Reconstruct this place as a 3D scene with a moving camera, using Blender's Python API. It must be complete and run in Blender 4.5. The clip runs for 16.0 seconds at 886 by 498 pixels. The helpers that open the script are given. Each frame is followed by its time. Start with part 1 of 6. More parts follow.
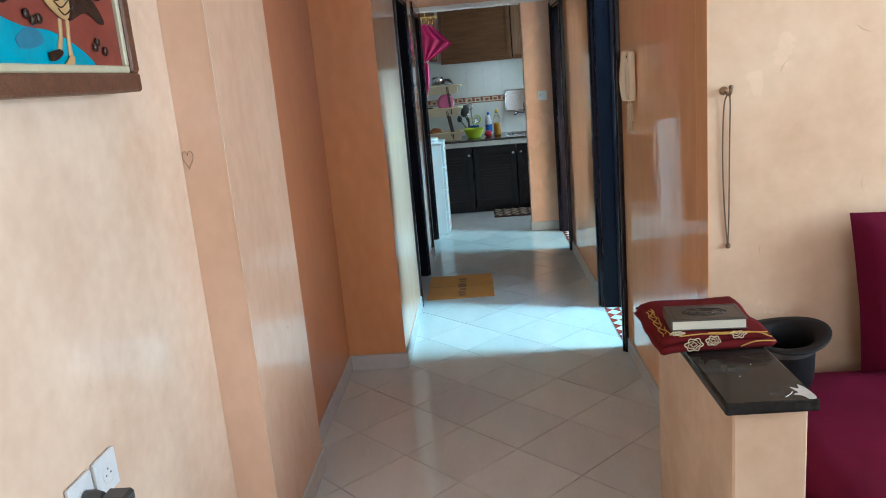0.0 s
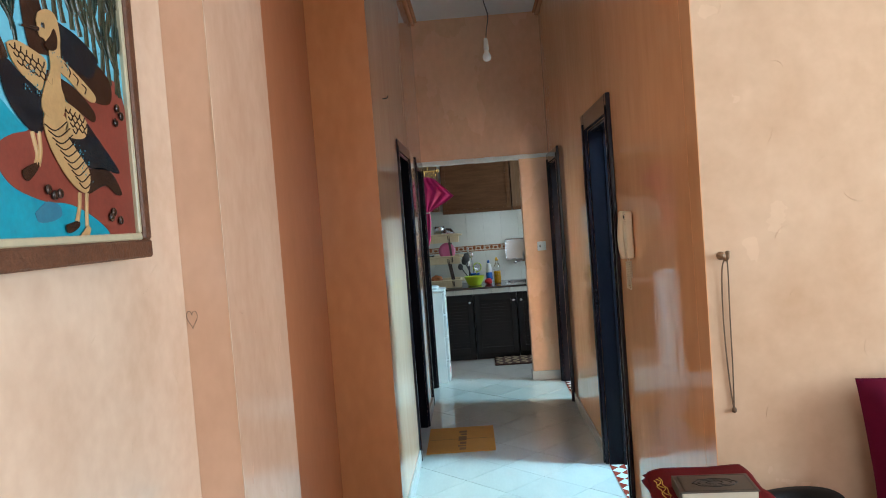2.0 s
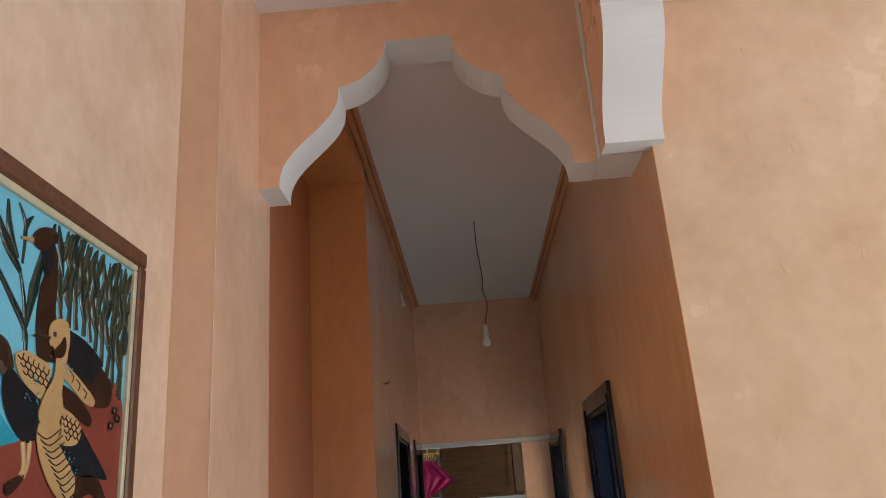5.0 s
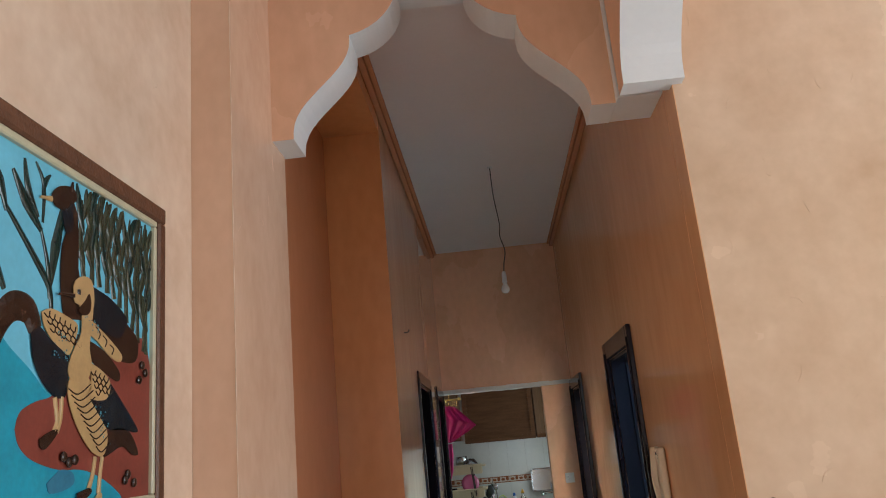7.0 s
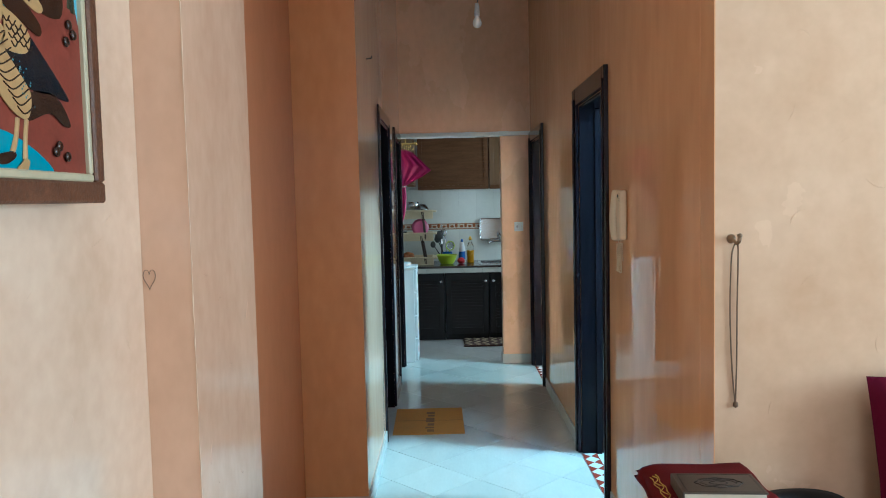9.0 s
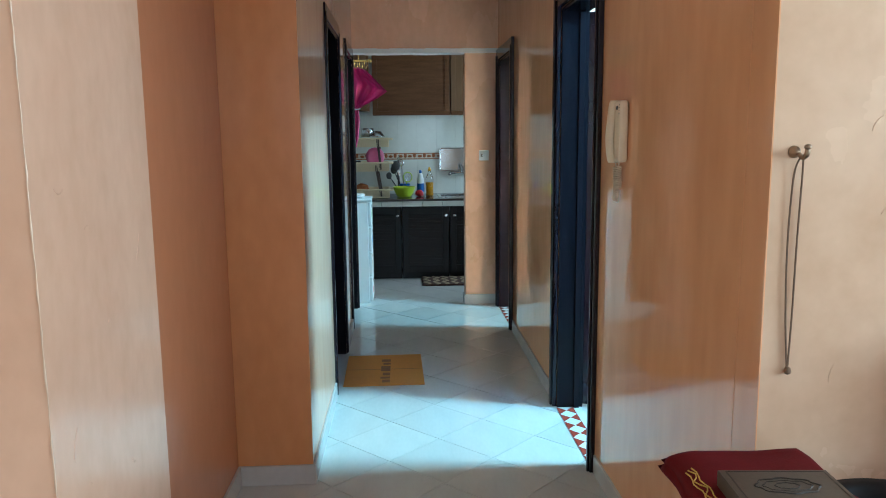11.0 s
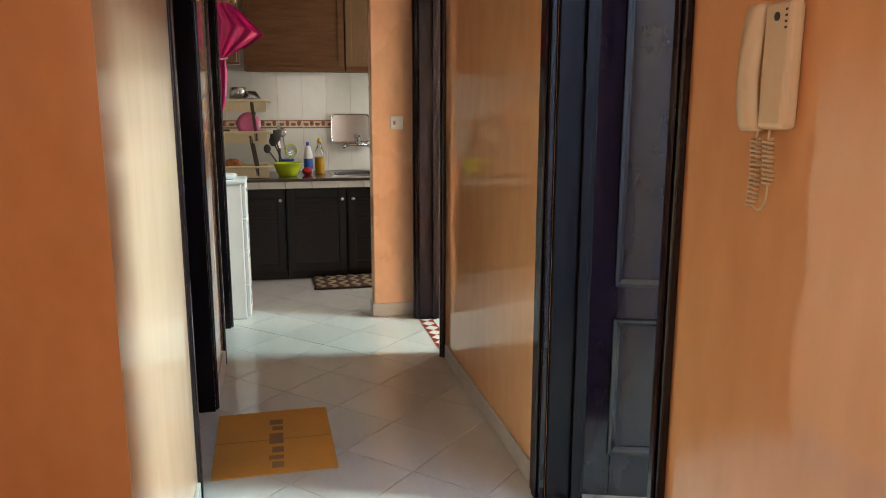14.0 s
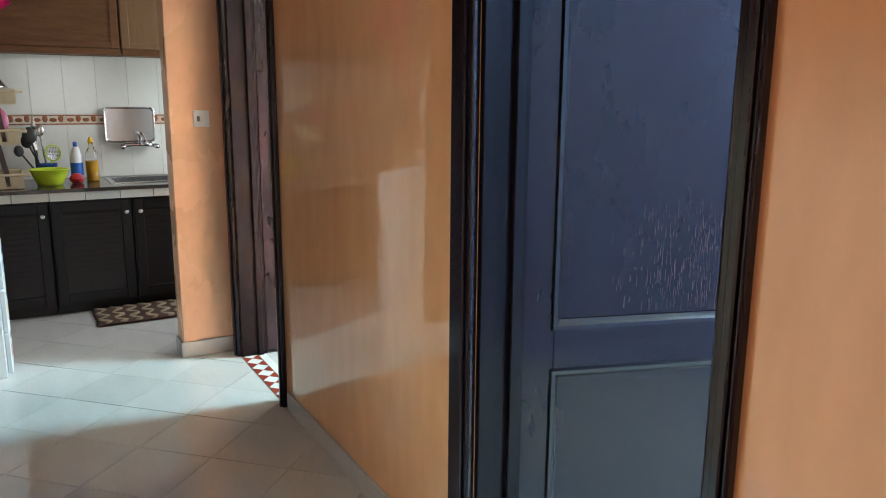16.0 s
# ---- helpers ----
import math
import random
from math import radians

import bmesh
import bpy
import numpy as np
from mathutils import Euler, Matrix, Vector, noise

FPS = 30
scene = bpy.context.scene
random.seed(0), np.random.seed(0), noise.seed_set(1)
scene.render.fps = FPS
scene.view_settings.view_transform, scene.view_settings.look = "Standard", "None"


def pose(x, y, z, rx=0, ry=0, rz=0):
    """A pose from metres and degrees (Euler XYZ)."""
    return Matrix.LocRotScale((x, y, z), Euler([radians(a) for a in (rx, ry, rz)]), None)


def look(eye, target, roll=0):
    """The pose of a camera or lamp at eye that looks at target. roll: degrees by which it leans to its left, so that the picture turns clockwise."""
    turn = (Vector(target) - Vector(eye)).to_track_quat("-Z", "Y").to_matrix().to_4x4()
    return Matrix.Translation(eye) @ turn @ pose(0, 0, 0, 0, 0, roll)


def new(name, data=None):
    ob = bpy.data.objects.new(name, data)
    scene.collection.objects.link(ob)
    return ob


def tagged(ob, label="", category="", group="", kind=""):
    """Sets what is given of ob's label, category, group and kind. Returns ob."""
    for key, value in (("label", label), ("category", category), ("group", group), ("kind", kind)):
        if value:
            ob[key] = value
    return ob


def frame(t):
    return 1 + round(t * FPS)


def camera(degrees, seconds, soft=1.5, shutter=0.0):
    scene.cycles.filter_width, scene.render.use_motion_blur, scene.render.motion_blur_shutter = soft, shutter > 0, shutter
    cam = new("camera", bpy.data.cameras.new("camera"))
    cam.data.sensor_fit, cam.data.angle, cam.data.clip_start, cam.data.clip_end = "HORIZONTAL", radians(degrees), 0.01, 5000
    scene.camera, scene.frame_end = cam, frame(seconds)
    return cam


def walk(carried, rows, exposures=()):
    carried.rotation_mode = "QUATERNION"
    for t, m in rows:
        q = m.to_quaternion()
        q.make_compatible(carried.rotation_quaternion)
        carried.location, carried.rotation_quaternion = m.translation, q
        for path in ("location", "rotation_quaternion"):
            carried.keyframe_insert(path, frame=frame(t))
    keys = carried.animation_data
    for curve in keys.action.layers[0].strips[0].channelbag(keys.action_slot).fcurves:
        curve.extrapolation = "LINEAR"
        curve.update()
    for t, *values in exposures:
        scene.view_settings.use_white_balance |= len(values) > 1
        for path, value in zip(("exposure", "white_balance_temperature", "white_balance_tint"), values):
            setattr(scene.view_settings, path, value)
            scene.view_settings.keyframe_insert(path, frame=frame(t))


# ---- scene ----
cam = camera(61.4, 16.0, soft=1.0)
EXPOSURES = [(0, 0.36, 5300, 1), (1, 0.3, 5650, 3), (2, 0.22, 5800, 5), (3.0, -0.08, 6100, 9), (3.5, -0.18, 6150, 9), (4.6, -0.25, 6250, 11), (7, -0.23, 6050, 9),
             (8.5, 0.12, 5600, 2), (9.5, 0.2, 5050, -5), (10.2, 0.22, 5050, -5), (12.5, 0.3, 6450, 8), (13.5, 0.37, 8000, 19), (14, 0.41, 8000, 21), (14.5, 0.45, 7350, 21), (15.5, 0.58, 7050, 18), (16, 0.66, 6500, 15)]
PATH = [
    (0, (-0.194, 0.068, 1.496), (-0.319, 2.013, 1.048), -5.0),
    (0.5, (-0.193, 0.063, 1.505), (-0.311, 2.026, 1.144), -4.9),
    (1, (-0.196, 0.063, 1.517), (-0.307, 2.04, 1.236), -4.7),
    (1.5, (-0.197, 0.068, 1.536), (-0.301, 2.056, 1.348), -4.2),
    (2, (-0.197, 0.069, 1.556), (-0.294, 2.066, 1.481), -4.3),
    (2.5, (-0.194, 0.071, 1.572), (-0.283, 2.069, 1.605), -4.2),
    (3, (-0.192, 0.066, 1.59), (-0.265, 2.055, 1.79), -4.5),
    (3.5, (-0.19, 0.065, 1.603), (-0.245, 2.028, 1.982), -4.8),
    (4, (-0.203, 0.053, 1.603), (-0.242, 1.99, 2.101), -4.7),
    (4.5, (-0.194, 0.052, 1.624), (-0.225, 1.954, 2.24), -4.6),
    (4.6, (-0.193, 0.062, 1.624), (-0.228, 1.958, 2.261), -4.2),
    (7, (-0.201, 0.08, 1.627), (-0.298, 2.011, 2.135), -5.3),
    (7.5, (-0.2, 0.103, 1.607), (-0.309, 2.083, 1.872), -3.9),
    (8, (-0.203, 0.161, 1.561), (-0.285, 2.159, 1.599), -2.8),
    (8.5, (-0.225, 0.213, 1.534), (-0.277, 2.211, 1.453), -2.2),
    (9, (-0.272, 0.275, 1.514), (-0.283, 2.271, 1.382), -1.3),
    (9.5, (-0.31, 0.353, 1.486), (-0.254, 2.342, 1.285), -0.9),
    (10, (-0.29, 0.493, 1.454), (-0.223, 2.473, 1.186), -0.9),
    (12.5, (-0.302, 1.585, 1.391), (-0.108, 3.55, 1.078), -0.2),
    (13, (-0.344, 1.84, 1.372), (-0.09, 3.797, 1.042), -0.4),
    (13.5, (-0.404, 2.076, 1.372), (0.008, 3.997, 0.998), -0.2),
    (14, (-0.375, 2.34, 1.363), (0.056, 4.256, 0.985), 0.1),
    (14.5, (-0.36, 2.527, 1.364), (0.089, 4.442, 1.002), 0.8),
    (15, (-0.394, 2.749, 1.366), (0.298, 4.589, 1.001), 1.2),
    (15.5, (-0.443, 2.917, 1.365), (0.436, 4.673, 0.985), 1.2),
    (16, (-0.468, 3.092, 1.361), (0.51, 4.792, 0.967), 0.4),
]
walk(cam, [(t, look(eye, target, roll)) for t, eye, target, roll in PATH], EXPOSURES)

# ---- light ----
world = bpy.data.worlds.new("world")
scene.world = world
world.use_nodes = True
wn = world.node_tree
sky = wn.nodes.new("ShaderNodeTexSky")
sky.sky_type, sky.sun_disc = "NISHITA", False
sky.sun_elevation, sky.sun_rotation = radians(48), radians(120)
wn.links.new(sky.outputs[0], wn.nodes["Background"].inputs[0])
wn.nodes["Background"].inputs[1].default_value = 0.1


def window_light(name, eye, target, width, height, power, color, spread=180):
    """Daylight that enters by one window opening, or fill light at an added one."""
    data = bpy.data.lights.new(name, "AREA")
    data.shape, data.size, data.size_y = "RECTANGLE", width, height
    data.energy, data.color, data.spread = power, color, radians(spread)
    ob = new(name, data)
    ob.matrix_world = look(eye, target)
    return ob


SALON_POWER, ROOM_POWER, ROOM2_POWER, KITCHEN_POWER = 118.0, 440.0, 195.0, 24.0
window_light("salon_window_light", (3.78, 0.85, 1.6), (0.0, 0.85, 1.55), 2.1, 1.4, SALON_POWER, (0.90, 0.97, 1.0))
# added fill from behind the camera, which brightens the passage and far wall
window_light("salon_back_window_light", (0.3, -3.12, 1.75), (0.0, 4.0, 1.8), 1.3, 1.5, 23.0, (0.90, 0.97, 1.0))
window_light("room_window_light", (3.48, 3.72, 3.35), (0.2, 3.95, 0.6), 0.55, 1.0, ROOM_POWER, (0.48, 0.87, 1.0))
window_light("back_room_window_light", (3.08, 5.85, 3.5), (0.2, 6.4, 0.6), 0.5, 1.0, ROOM2_POWER, (0.48, 0.87, 1.0))
window_light("back_room_sun_shaft", (3.07, 5.80, 3.5), (1.75, 5.66, 0.0), 0.3, 0.3, 380.0, (1.0, 0.93, 0.82), 14)
window_light("kitchen_window_light", (1.88, 7.95, 1.6), (0.0, 7.95, 1.2), 0.9, 1.0, KITCHEN_POWER, (0.86, 0.97, 1.0))


# ---- materials ----
def mat(name, color, rough=0.5, metal=0.0, coat=0.0, vary=0.12, scale=6.0, fine=60.0, bump=0.15, depth=0.002,
        stretch=(1, 1, 1), tint=None, spec=0.5, coat_rough=0.05, per_object=0.0, glow=0.0, rough_vary=0.15):
    """A surface with a coarse and a fine variation in colour, gloss and relief, in metres."""
    m = bpy.data.materials.new(name)
    m.use_nodes = True
    t = m.node_tree
    n, l = t.nodes, t.links
    b = n["Principled BSDF"]
    b.inputs["Metallic"].default_value = metal
    b.inputs["Coat Weight"].default_value = coat
    b.inputs["Coat Roughness"].default_value = coat_rough
    b.inputs["Specular IOR Level"].default_value = spec
    geo = n.new("ShaderNodeNewGeometry")
    mp = n.new("ShaderNodeMapping")
    mp.inputs["Scale"].default_value = stretch
    l.new(geo.outputs["Position"], mp.inputs[0])
    big = n.new("ShaderNodeTexNoise")
    big.inputs["Scale"].default_value, big.inputs["Detail"].default_value = scale, 5
    small = n.new("ShaderNodeTexNoise")
    small.inputs["Scale"].default_value, small.inputs["Detail"].default_value = fine, 4
    for q in (big, small):
        l.new(mp.outputs[0], q.inputs["Vector"])
    blend = n.new("ShaderNodeMix")
    blend.data_type = "FLOAT"
    blend.inputs["Factor"].default_value = 0.35
    l.new(big.outputs["Fac"], blend.inputs["A"])
    l.new(small.outputs["Fac"], blend.inputs["B"])
    ramp = n.new("ShaderNodeValToRGB")
    lo = [c * (1 - vary) for c in color]
    hi = [min(1, c * (1 + vary)) for c in (tint or color)]
    ramp.color_ramp.elements[0].position, ramp.color_ramp.elements[1].position = 0.3, 0.7
    ramp.color_ramp.elements[0].color = (*lo, 1)
    ramp.color_ramp.elements[1].color = (*hi, 1)
    l.new(blend.outputs[0], ramp.inputs[0])
    col = ramp.outputs[0]
    if per_object:
        info = n.new("ShaderNodeObjectInfo")
        hsv = n.new("ShaderNodeHueSaturation")
        rng = n.new("ShaderNodeMapRange")
        rng.inputs["To Min"].default_value, rng.inputs["To Max"].default_value = 1 - per_object, 1 + per_object
        l.new(info.outputs["Random"], rng.inputs["Value"])
        l.new(rng.outputs[0], hsv.inputs["Value"])
        l.new(col, hsv.inputs["Color"])
        col = hsv.outputs[0]
    l.new(col, b.inputs["Base Color"])
    rr = n.new("ShaderNodeMapRange")
    rr.inputs["To Min"].default_value, rr.inputs["To Max"].default_value = rough * (1 - rough_vary), min(1, rough * (1 + rough_vary))
    l.new(big.outputs["Fac"], rr.inputs["Value"])
    l.new(rr.outputs[0], b.inputs["Roughness"])
    bp = n.new("ShaderNodeBump")
    bp.inputs["Strength"].default_value, bp.inputs["Distance"].default_value = bump, depth
    l.new(blend.outputs[0], bp.inputs["Height"])
    l.new(bp.outputs[0], b.inputs["Normal"])
    return m


def glass(name, color, rough=0.02):
    m = bpy.data.materials.new(name)
    m.use_nodes = True
    b = m.node_tree.nodes["Principled BSDF"]
    b.inputs["Base Color"].default_value = (*color, 1)
    b.inputs["Transmission Weight"].default_value = 1
    b.inputs["Roughness"].default_value = rough
    return m


def varnished(name, color, tint, rough, wave, depth, spec=0.5):
    """Painted plaster under a hand-brushed varnish: streaky colour and a slightly wavy gloss."""
    m = mat(name, color, rough, vary=0.10, scale=1.6, fine=14.0, bump=0.12, depth=0.0008, tint=tint, stretch=(1, 1, 0.3), spec=spec)
    t = m.node_tree
    n, l = t.nodes, t.links
    b = n["Principled BSDF"]
    geo = n.new("ShaderNodeNewGeometry")
    mp = n.new("ShaderNodeMapping")
    mp.inputs["Scale"].default_value = (1, 1, 0.22)
    l.new(geo.outputs["Position"], mp.inputs[0])
    w = n.new("ShaderNodeTexNoise")
    w.inputs["Scale"].default_value, w.inputs["Detail"].default_value = wave, 2
    l.new(mp.outputs[0], w.inputs["Vector"])
    bp = n.new("ShaderNodeBump")
    bp.inputs["Strength"].default_value, bp.inputs["Distance"].default_value = 1.0, depth
    l.new(w.outputs["Fac"], bp.inputs["Height"])
    old = b.inputs["Normal"].links[0].from_node
    l.new(bp.outputs[0], old.inputs["Normal"])
    return m


M_SALON = mat("waxed_peach_plaster", (0.76, 0.535, 0.375), 0.15, vary=0.09, scale=4.5, fine=20, bump=0.12, depth=0.003, tint=(0.79, 0.615, 0.465))
M_OCHRE = mat("waxed_ochre_plaster", (0.69, 0.455, 0.285), 0.26, vary=0.085, scale=3.4, fine=16, bump=0.2, depth=0.003, tint=(0.74, 0.535, 0.365))
M_PILLAR = mat("orange_plaster", (0.76, 0.43, 0.265), 0.27, vary=0.08, scale=2.0, fine=22, bump=0.25, depth=0.002, tint=(0.79, 0.475, 0.30), stretch=(1, 1, 0.6))
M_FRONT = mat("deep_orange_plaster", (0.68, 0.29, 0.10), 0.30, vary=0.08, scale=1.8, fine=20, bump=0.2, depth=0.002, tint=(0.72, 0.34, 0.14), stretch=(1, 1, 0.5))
M_PIL2 = mat("peach_orange_plaster", (0.76, 0.47, 0.31), 0.15, vary=0.08, scale=2.0, fine=22, bump=0.12, depth=0.002, tint=(0.79, 0.53, 0.37), stretch=(1, 1, 0.6))
# left passage wall: the pink cast of bluish side light is put into its colour
M_HALL_SIDELIT = varnished("varnished_sidelit_plaster", (0.84, 0.49, 0.33), (0.86, 0.54, 0.38), 0.06, 9.0, 0.0005, 0.6)
M_HALL = varnished("varnished_orange_plaster", (0.82, 0.42, 0.20), (0.85, 0.475, 0.25), 0.04, 11.0, 0.0008, 0.7)
# orange paint deepened: the recess's shade is put into the base colour
M_SHADED = mat("satin_shaded_orange_plaster", (0.60, 0.255, 0.125), 0.22, vary=0.08, scale=1.8, fine=20, bump=0.2, depth=0.002, stretch=(1, 1, 0.5))
M_WHITE = mat("white_gypsum", (0.80, 0.80, 0.79), 0.6, vary=0.03, scale=5, fine=50, bump=0.1)
M_CEIL = mat("ceiling_paint", (0.82, 0.77, 0.76), 0.7, vary=0.03, scale=2, fine=40, bump=0.1)
M_TILE = mat("glazed_floor_tile", (0.62, 0.60, 0.57), 0.075, vary=0.06, scale=4, fine=30, bump=0.02, depth=0.001, per_object=0.05, stretch=(2.5, 0.7, 1))
M_GROUT = mat("grey_grout", (0.16, 0.14, 0.13), 0.8, vary=0.2, scale=10)
M_JOINT = mat("pale_tile_joint", (0.50, 0.49, 0.44), 0.7, vary=0.1, scale=10)
M_BASEB = mat("grey_tile_skirting", (0.55, 0.52, 0.50), 0.25, vary=0.08, scale=6, fine=40, bump=0.05)
M_BLACK = varnished("dark_stained_door", (0.008, 0.005, 0.011), (0.014, 0.007, 0.014), 0.14, 22.0, 0.0004, 0.36)
M_BLACKP = mat("worn_dark_paint", (0.008, 0.006, 0.008), 0.2, spec=0.10, vary=0.4, scale=4, fine=70, bump=0.15, depth=0.002, stretch=(5, 5, 0.6))
M_CASE = mat("glossy_dark_casing_paint", (0.012, 0.008, 0.014), 0.16, spec=0.38, vary=0.4, scale=4, fine=70, bump=0.12, depth=0.0015, stretch=(5, 5, 0.6))
M_MOULD = mat("dark_moulding_paint", (0.010, 0.007, 0.010), 0.24, vary=0.3, spec=0.5)
M_RUNS = mat("flaked_varnish", (0.07, 0.045, 0.055), 0.22, vary=0.5, scale=30, fine=120, bump=0.2)
M_GOLDWEAVE = mat("gold_weave", (0.55, 0.33, 0.06), 0.9, vary=0.2, scale=30, fine=250, bump=0.6)
M_CARD = mat("cardboard", (0.70, 0.30, 0.055), 0.8, vary=0.08, scale=5, fine=80, bump=0.2)
M_CARDP = mat("cardboard_print", (0.32, 0.15, 0.06), 0.8, vary=0.2)
M_MARBLE = mat("black_marble", (0.010, 0.009, 0.009), 0.12, spec=0.14, vary=0.6, scale=7, fine=60, bump=0.02, tint=(0.028, 0.024, 0.021))
M_MARBLEV = mat("white_marble_vein", (0.55, 0.54, 0.52), 0.15, vary=0.2, scale=20)
M_REDTILE = mat("red_tile", (0.32, 0.05, 0.03), 0.15, vary=0.2, scale=20)
M_WHITETILE = mat("white_tile", (0.72, 0.72, 0.70), 0.15, vary=0.04, scale=12)
M_WALLTILE = mat("cream_wall_tile", (0.70, 0.70, 0.64), 0.15, vary=0.05, scale=5, fine=30, bump=0.02, per_object=0.03)
M_BORDER = mat("brown_border_motif", (0.30, 0.10, 0.035), 0.2, vary=0.3, scale=30)
M_BORDERL = mat("cream_border_tile", (0.62, 0.50, 0.38), 0.2, vary=0.2, scale=40)
M_CABW = mat("varnished_cabinet_wood", (0.125, 0.050, 0.019), 0.42, spec=0.2, vary=0.2, scale=4, fine=40, bump=0.1, stretch=(1, 1, 8), tint=(0.145, 0.068, 0.030))
M_CABL = mat("light_cabinet_wood", (0.17, 0.09, 0.04), 0.35, vary=0.15, scale=4, fine=40, bump=0.1, stretch=(8, 8, 1))
M_CABD = mat("black_brown_cabinet", (0.007, 0.005, 0.005), 0.4, spec=0.3, vary=0.4, scale=6, fine=60, bump=0.2)
M_BRONZE = mat("dull_bronze", (0.30, 0.22, 0.15), 0.3, metal=1, vary=0.15, scale=60)
M_STEEL = mat("brushed_steel", (0.55, 0.56, 0.57), 0.25, metal=1, vary=0.05, scale=10, fine=100, bump=0.05)
M_CHROME = mat("chrome", (0.75, 0.75, 0.76), 0.08, metal=1, vary=0.03)
M_BRASS = mat("brass", (0.72, 0.50, 0.18), 0.25, metal=1, vary=0.1)
M_PLASTIC = mat("white_plastic", (0.72, 0.73, 0.74), 0.35, vary=0.04, scale=8)
M_CREAM = mat("cream_plastic", (0.74, 0.62, 0.40), 0.4, vary=0.05, scale=8)
M_IVORY = mat("ivory_phone_plastic", (0.80, 0.66, 0.47), 0.35, vary=0.05, scale=12)
M_GREY = mat("dark_grey_plastic", (0.05, 0.05, 0.05), 0.4)
M_BROWNP = mat("brown_plastic_post", (0.05, 0.025, 0.018), 0.4)
M_LIME = mat("lime_plastic", (0.52, 0.68, 0.04), 0.3, vary=0.04)
M_YELLOW = mat("yellow_cap", (0.75, 0.42, 0.02), 0.3)
M_OIL = mat("cooking_oil", (0.75, 0.40, 0.01), 0.1, vary=0.05)
M_CLEAR = glass("clear_plastic", (0.95, 0.95, 0.92))
M_BLUE = mat("blue_plastic", (0.02, 0.12, 0.45), 0.3)
M_PINK = mat("pink_plate", (0.50, 0.10, 0.20), 0.3)
M_RED = mat("red_plastic", (0.45, 0.02, 0.03), 0.35)
M_CURTAIN = mat("magenta_satin", (0.50, 0.006, 0.15), 0.42, vary=0.15, scale=12, fine=120, bump=0.2, stretch=(4, 4, 0.6))
M_SOFA = mat("crimson_fabric", (0.105, 0.003, 0.022), 0.85, spec=0.12, vary=0.15, scale=6, fine=220, bump=0.5, depth=0.002)
M_MAT_RED = mat("red_prayer_mat", (0.125, 0.010, 0.012), 0.95, spec=0.12, vary=0.2, scale=14, fine=250, bump=0.7, depth=0.003)
M_MAT_CREAM = mat("cream_weave", (0.62, 0.52, 0.34), 0.95, vary=0.15, scale=30, fine=250, bump=0.6, depth=0.002)
M_BOOK = mat("dark_book_cover", (0.075, 0.06, 0.045), 0.45, vary=0.2, scale=20, fine=160, bump=0.3)
M_BOOKD = mat("black_tooling", (0.012, 0.01, 0.01), 0.4)
M_PAGES = mat("book_pages", (0.70, 0.66, 0.54), 0.8, vary=0.08, scale=8, fine=300, stretch=(0.3, 0.3, 6))
M_HAT = mat("black_straw", (0.006, 0.006, 0.007), 0.6, spec=0.25, vary=0.3, scale=30, fine=200, bump=0.5)
M_ROPE = mat("brown_cord", (0.16, 0.10, 0.06), 0.8, vary=0.2, scale=60)
M_PICFR = mat("brown_embossed_frame", (0.13, 0.055, 0.028), 0.45, vary=0.35, scale=30, fine=120, bump=0.9, depth=0.004)
M_PICGOLD = mat("pale_gold_slip", (0.55, 0.50, 0.34), 0.35, vary=0.1, scale=20)
M_WATER = mat("painted_turquoise", (0.02, 0.30, 0.42), 0.4, vary=0.2, scale=14, fine=90, bump=0.4)
M_SKY = mat("painted_sky_blue", (0.17, 0.52, 0.68), 0.4, vary=0.12, scale=9, fine=80, bump=0.4)
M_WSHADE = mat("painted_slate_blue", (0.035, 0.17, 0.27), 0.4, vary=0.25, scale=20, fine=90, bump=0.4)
M_EARTH = mat("painted_red_earth", (0.22, 0.045, 0.028), 0.5, vary=0.2, scale=12, fine=90, bump=0.4)
M_BIRD = mat("dark_brown_enamel", (0.036, 0.017, 0.011), 0.24, vary=0.4, scale=30, fine=120, bump=0.6)
M_TAN = mat("tan_enamel", (0.50, 0.32, 0.14), 0.35, vary=0.15, scale=20, fine=120, bump=0.4)
M_FEATHER = mat("blue_black_enamel", (0.008, 0.014, 0.02), 0.15, vary=0.6, scale=50, fine=150, bump=0.8)
M_REED = mat("dark_green_enamel", (0.010, 0.026, 0.022), 0.2, vary=0.5, scale=30, fine=100, bump=0.6)
M_REEDO = mat("olive_enamel", (0.034, 0.040, 0.022), 0.25, vary=0.4, scale=30, fine=100, bump=0.6)
M_FLECK = mat("turquoise_fleck", (0.10, 0.26, 0.30), 0.2, vary=0.6, scale=90, fine=200)
M_BULB = mat("frosted_bulb", (0.82, 0.82, 0.80), 0.25, vary=0.02)
M_RUG = mat("brown_rug", (0.07, 0.032, 0.022), 0.95, vary=0.3, scale=20, fine=160, bump=0.8, depth=0.004)
M_RUGL = mat("beige_rug_pattern", (0.36, 0.27, 0.17), 0.95, vary=0.3, scale=20, fine=160, bump=0.8, depth=0.004)
M_PENCIL = mat("pencil_line", (0.12, 0.08, 0.06), 0.7)
M_COUNTER = mat("dark_granite", (0.05, 0.04, 0.035), 0.15, vary=0.5, scale=40, fine=160, bump=0.05)
M_OUT = mat("room_paint", (0.66, 0.60, 0.52), 0.6, vary=0.05)
M_ROOM = mat("peach_room_paint", (0.78, 0.60, 0.47), 0.5, vary=0.06, scale=2)
M_BLUEROOM = mat("blue_room_paint", (0.34, 0.42, 0.72), 0.6, vary=0.08, scale=2)


# ---- building helpers ----
ORG = {}


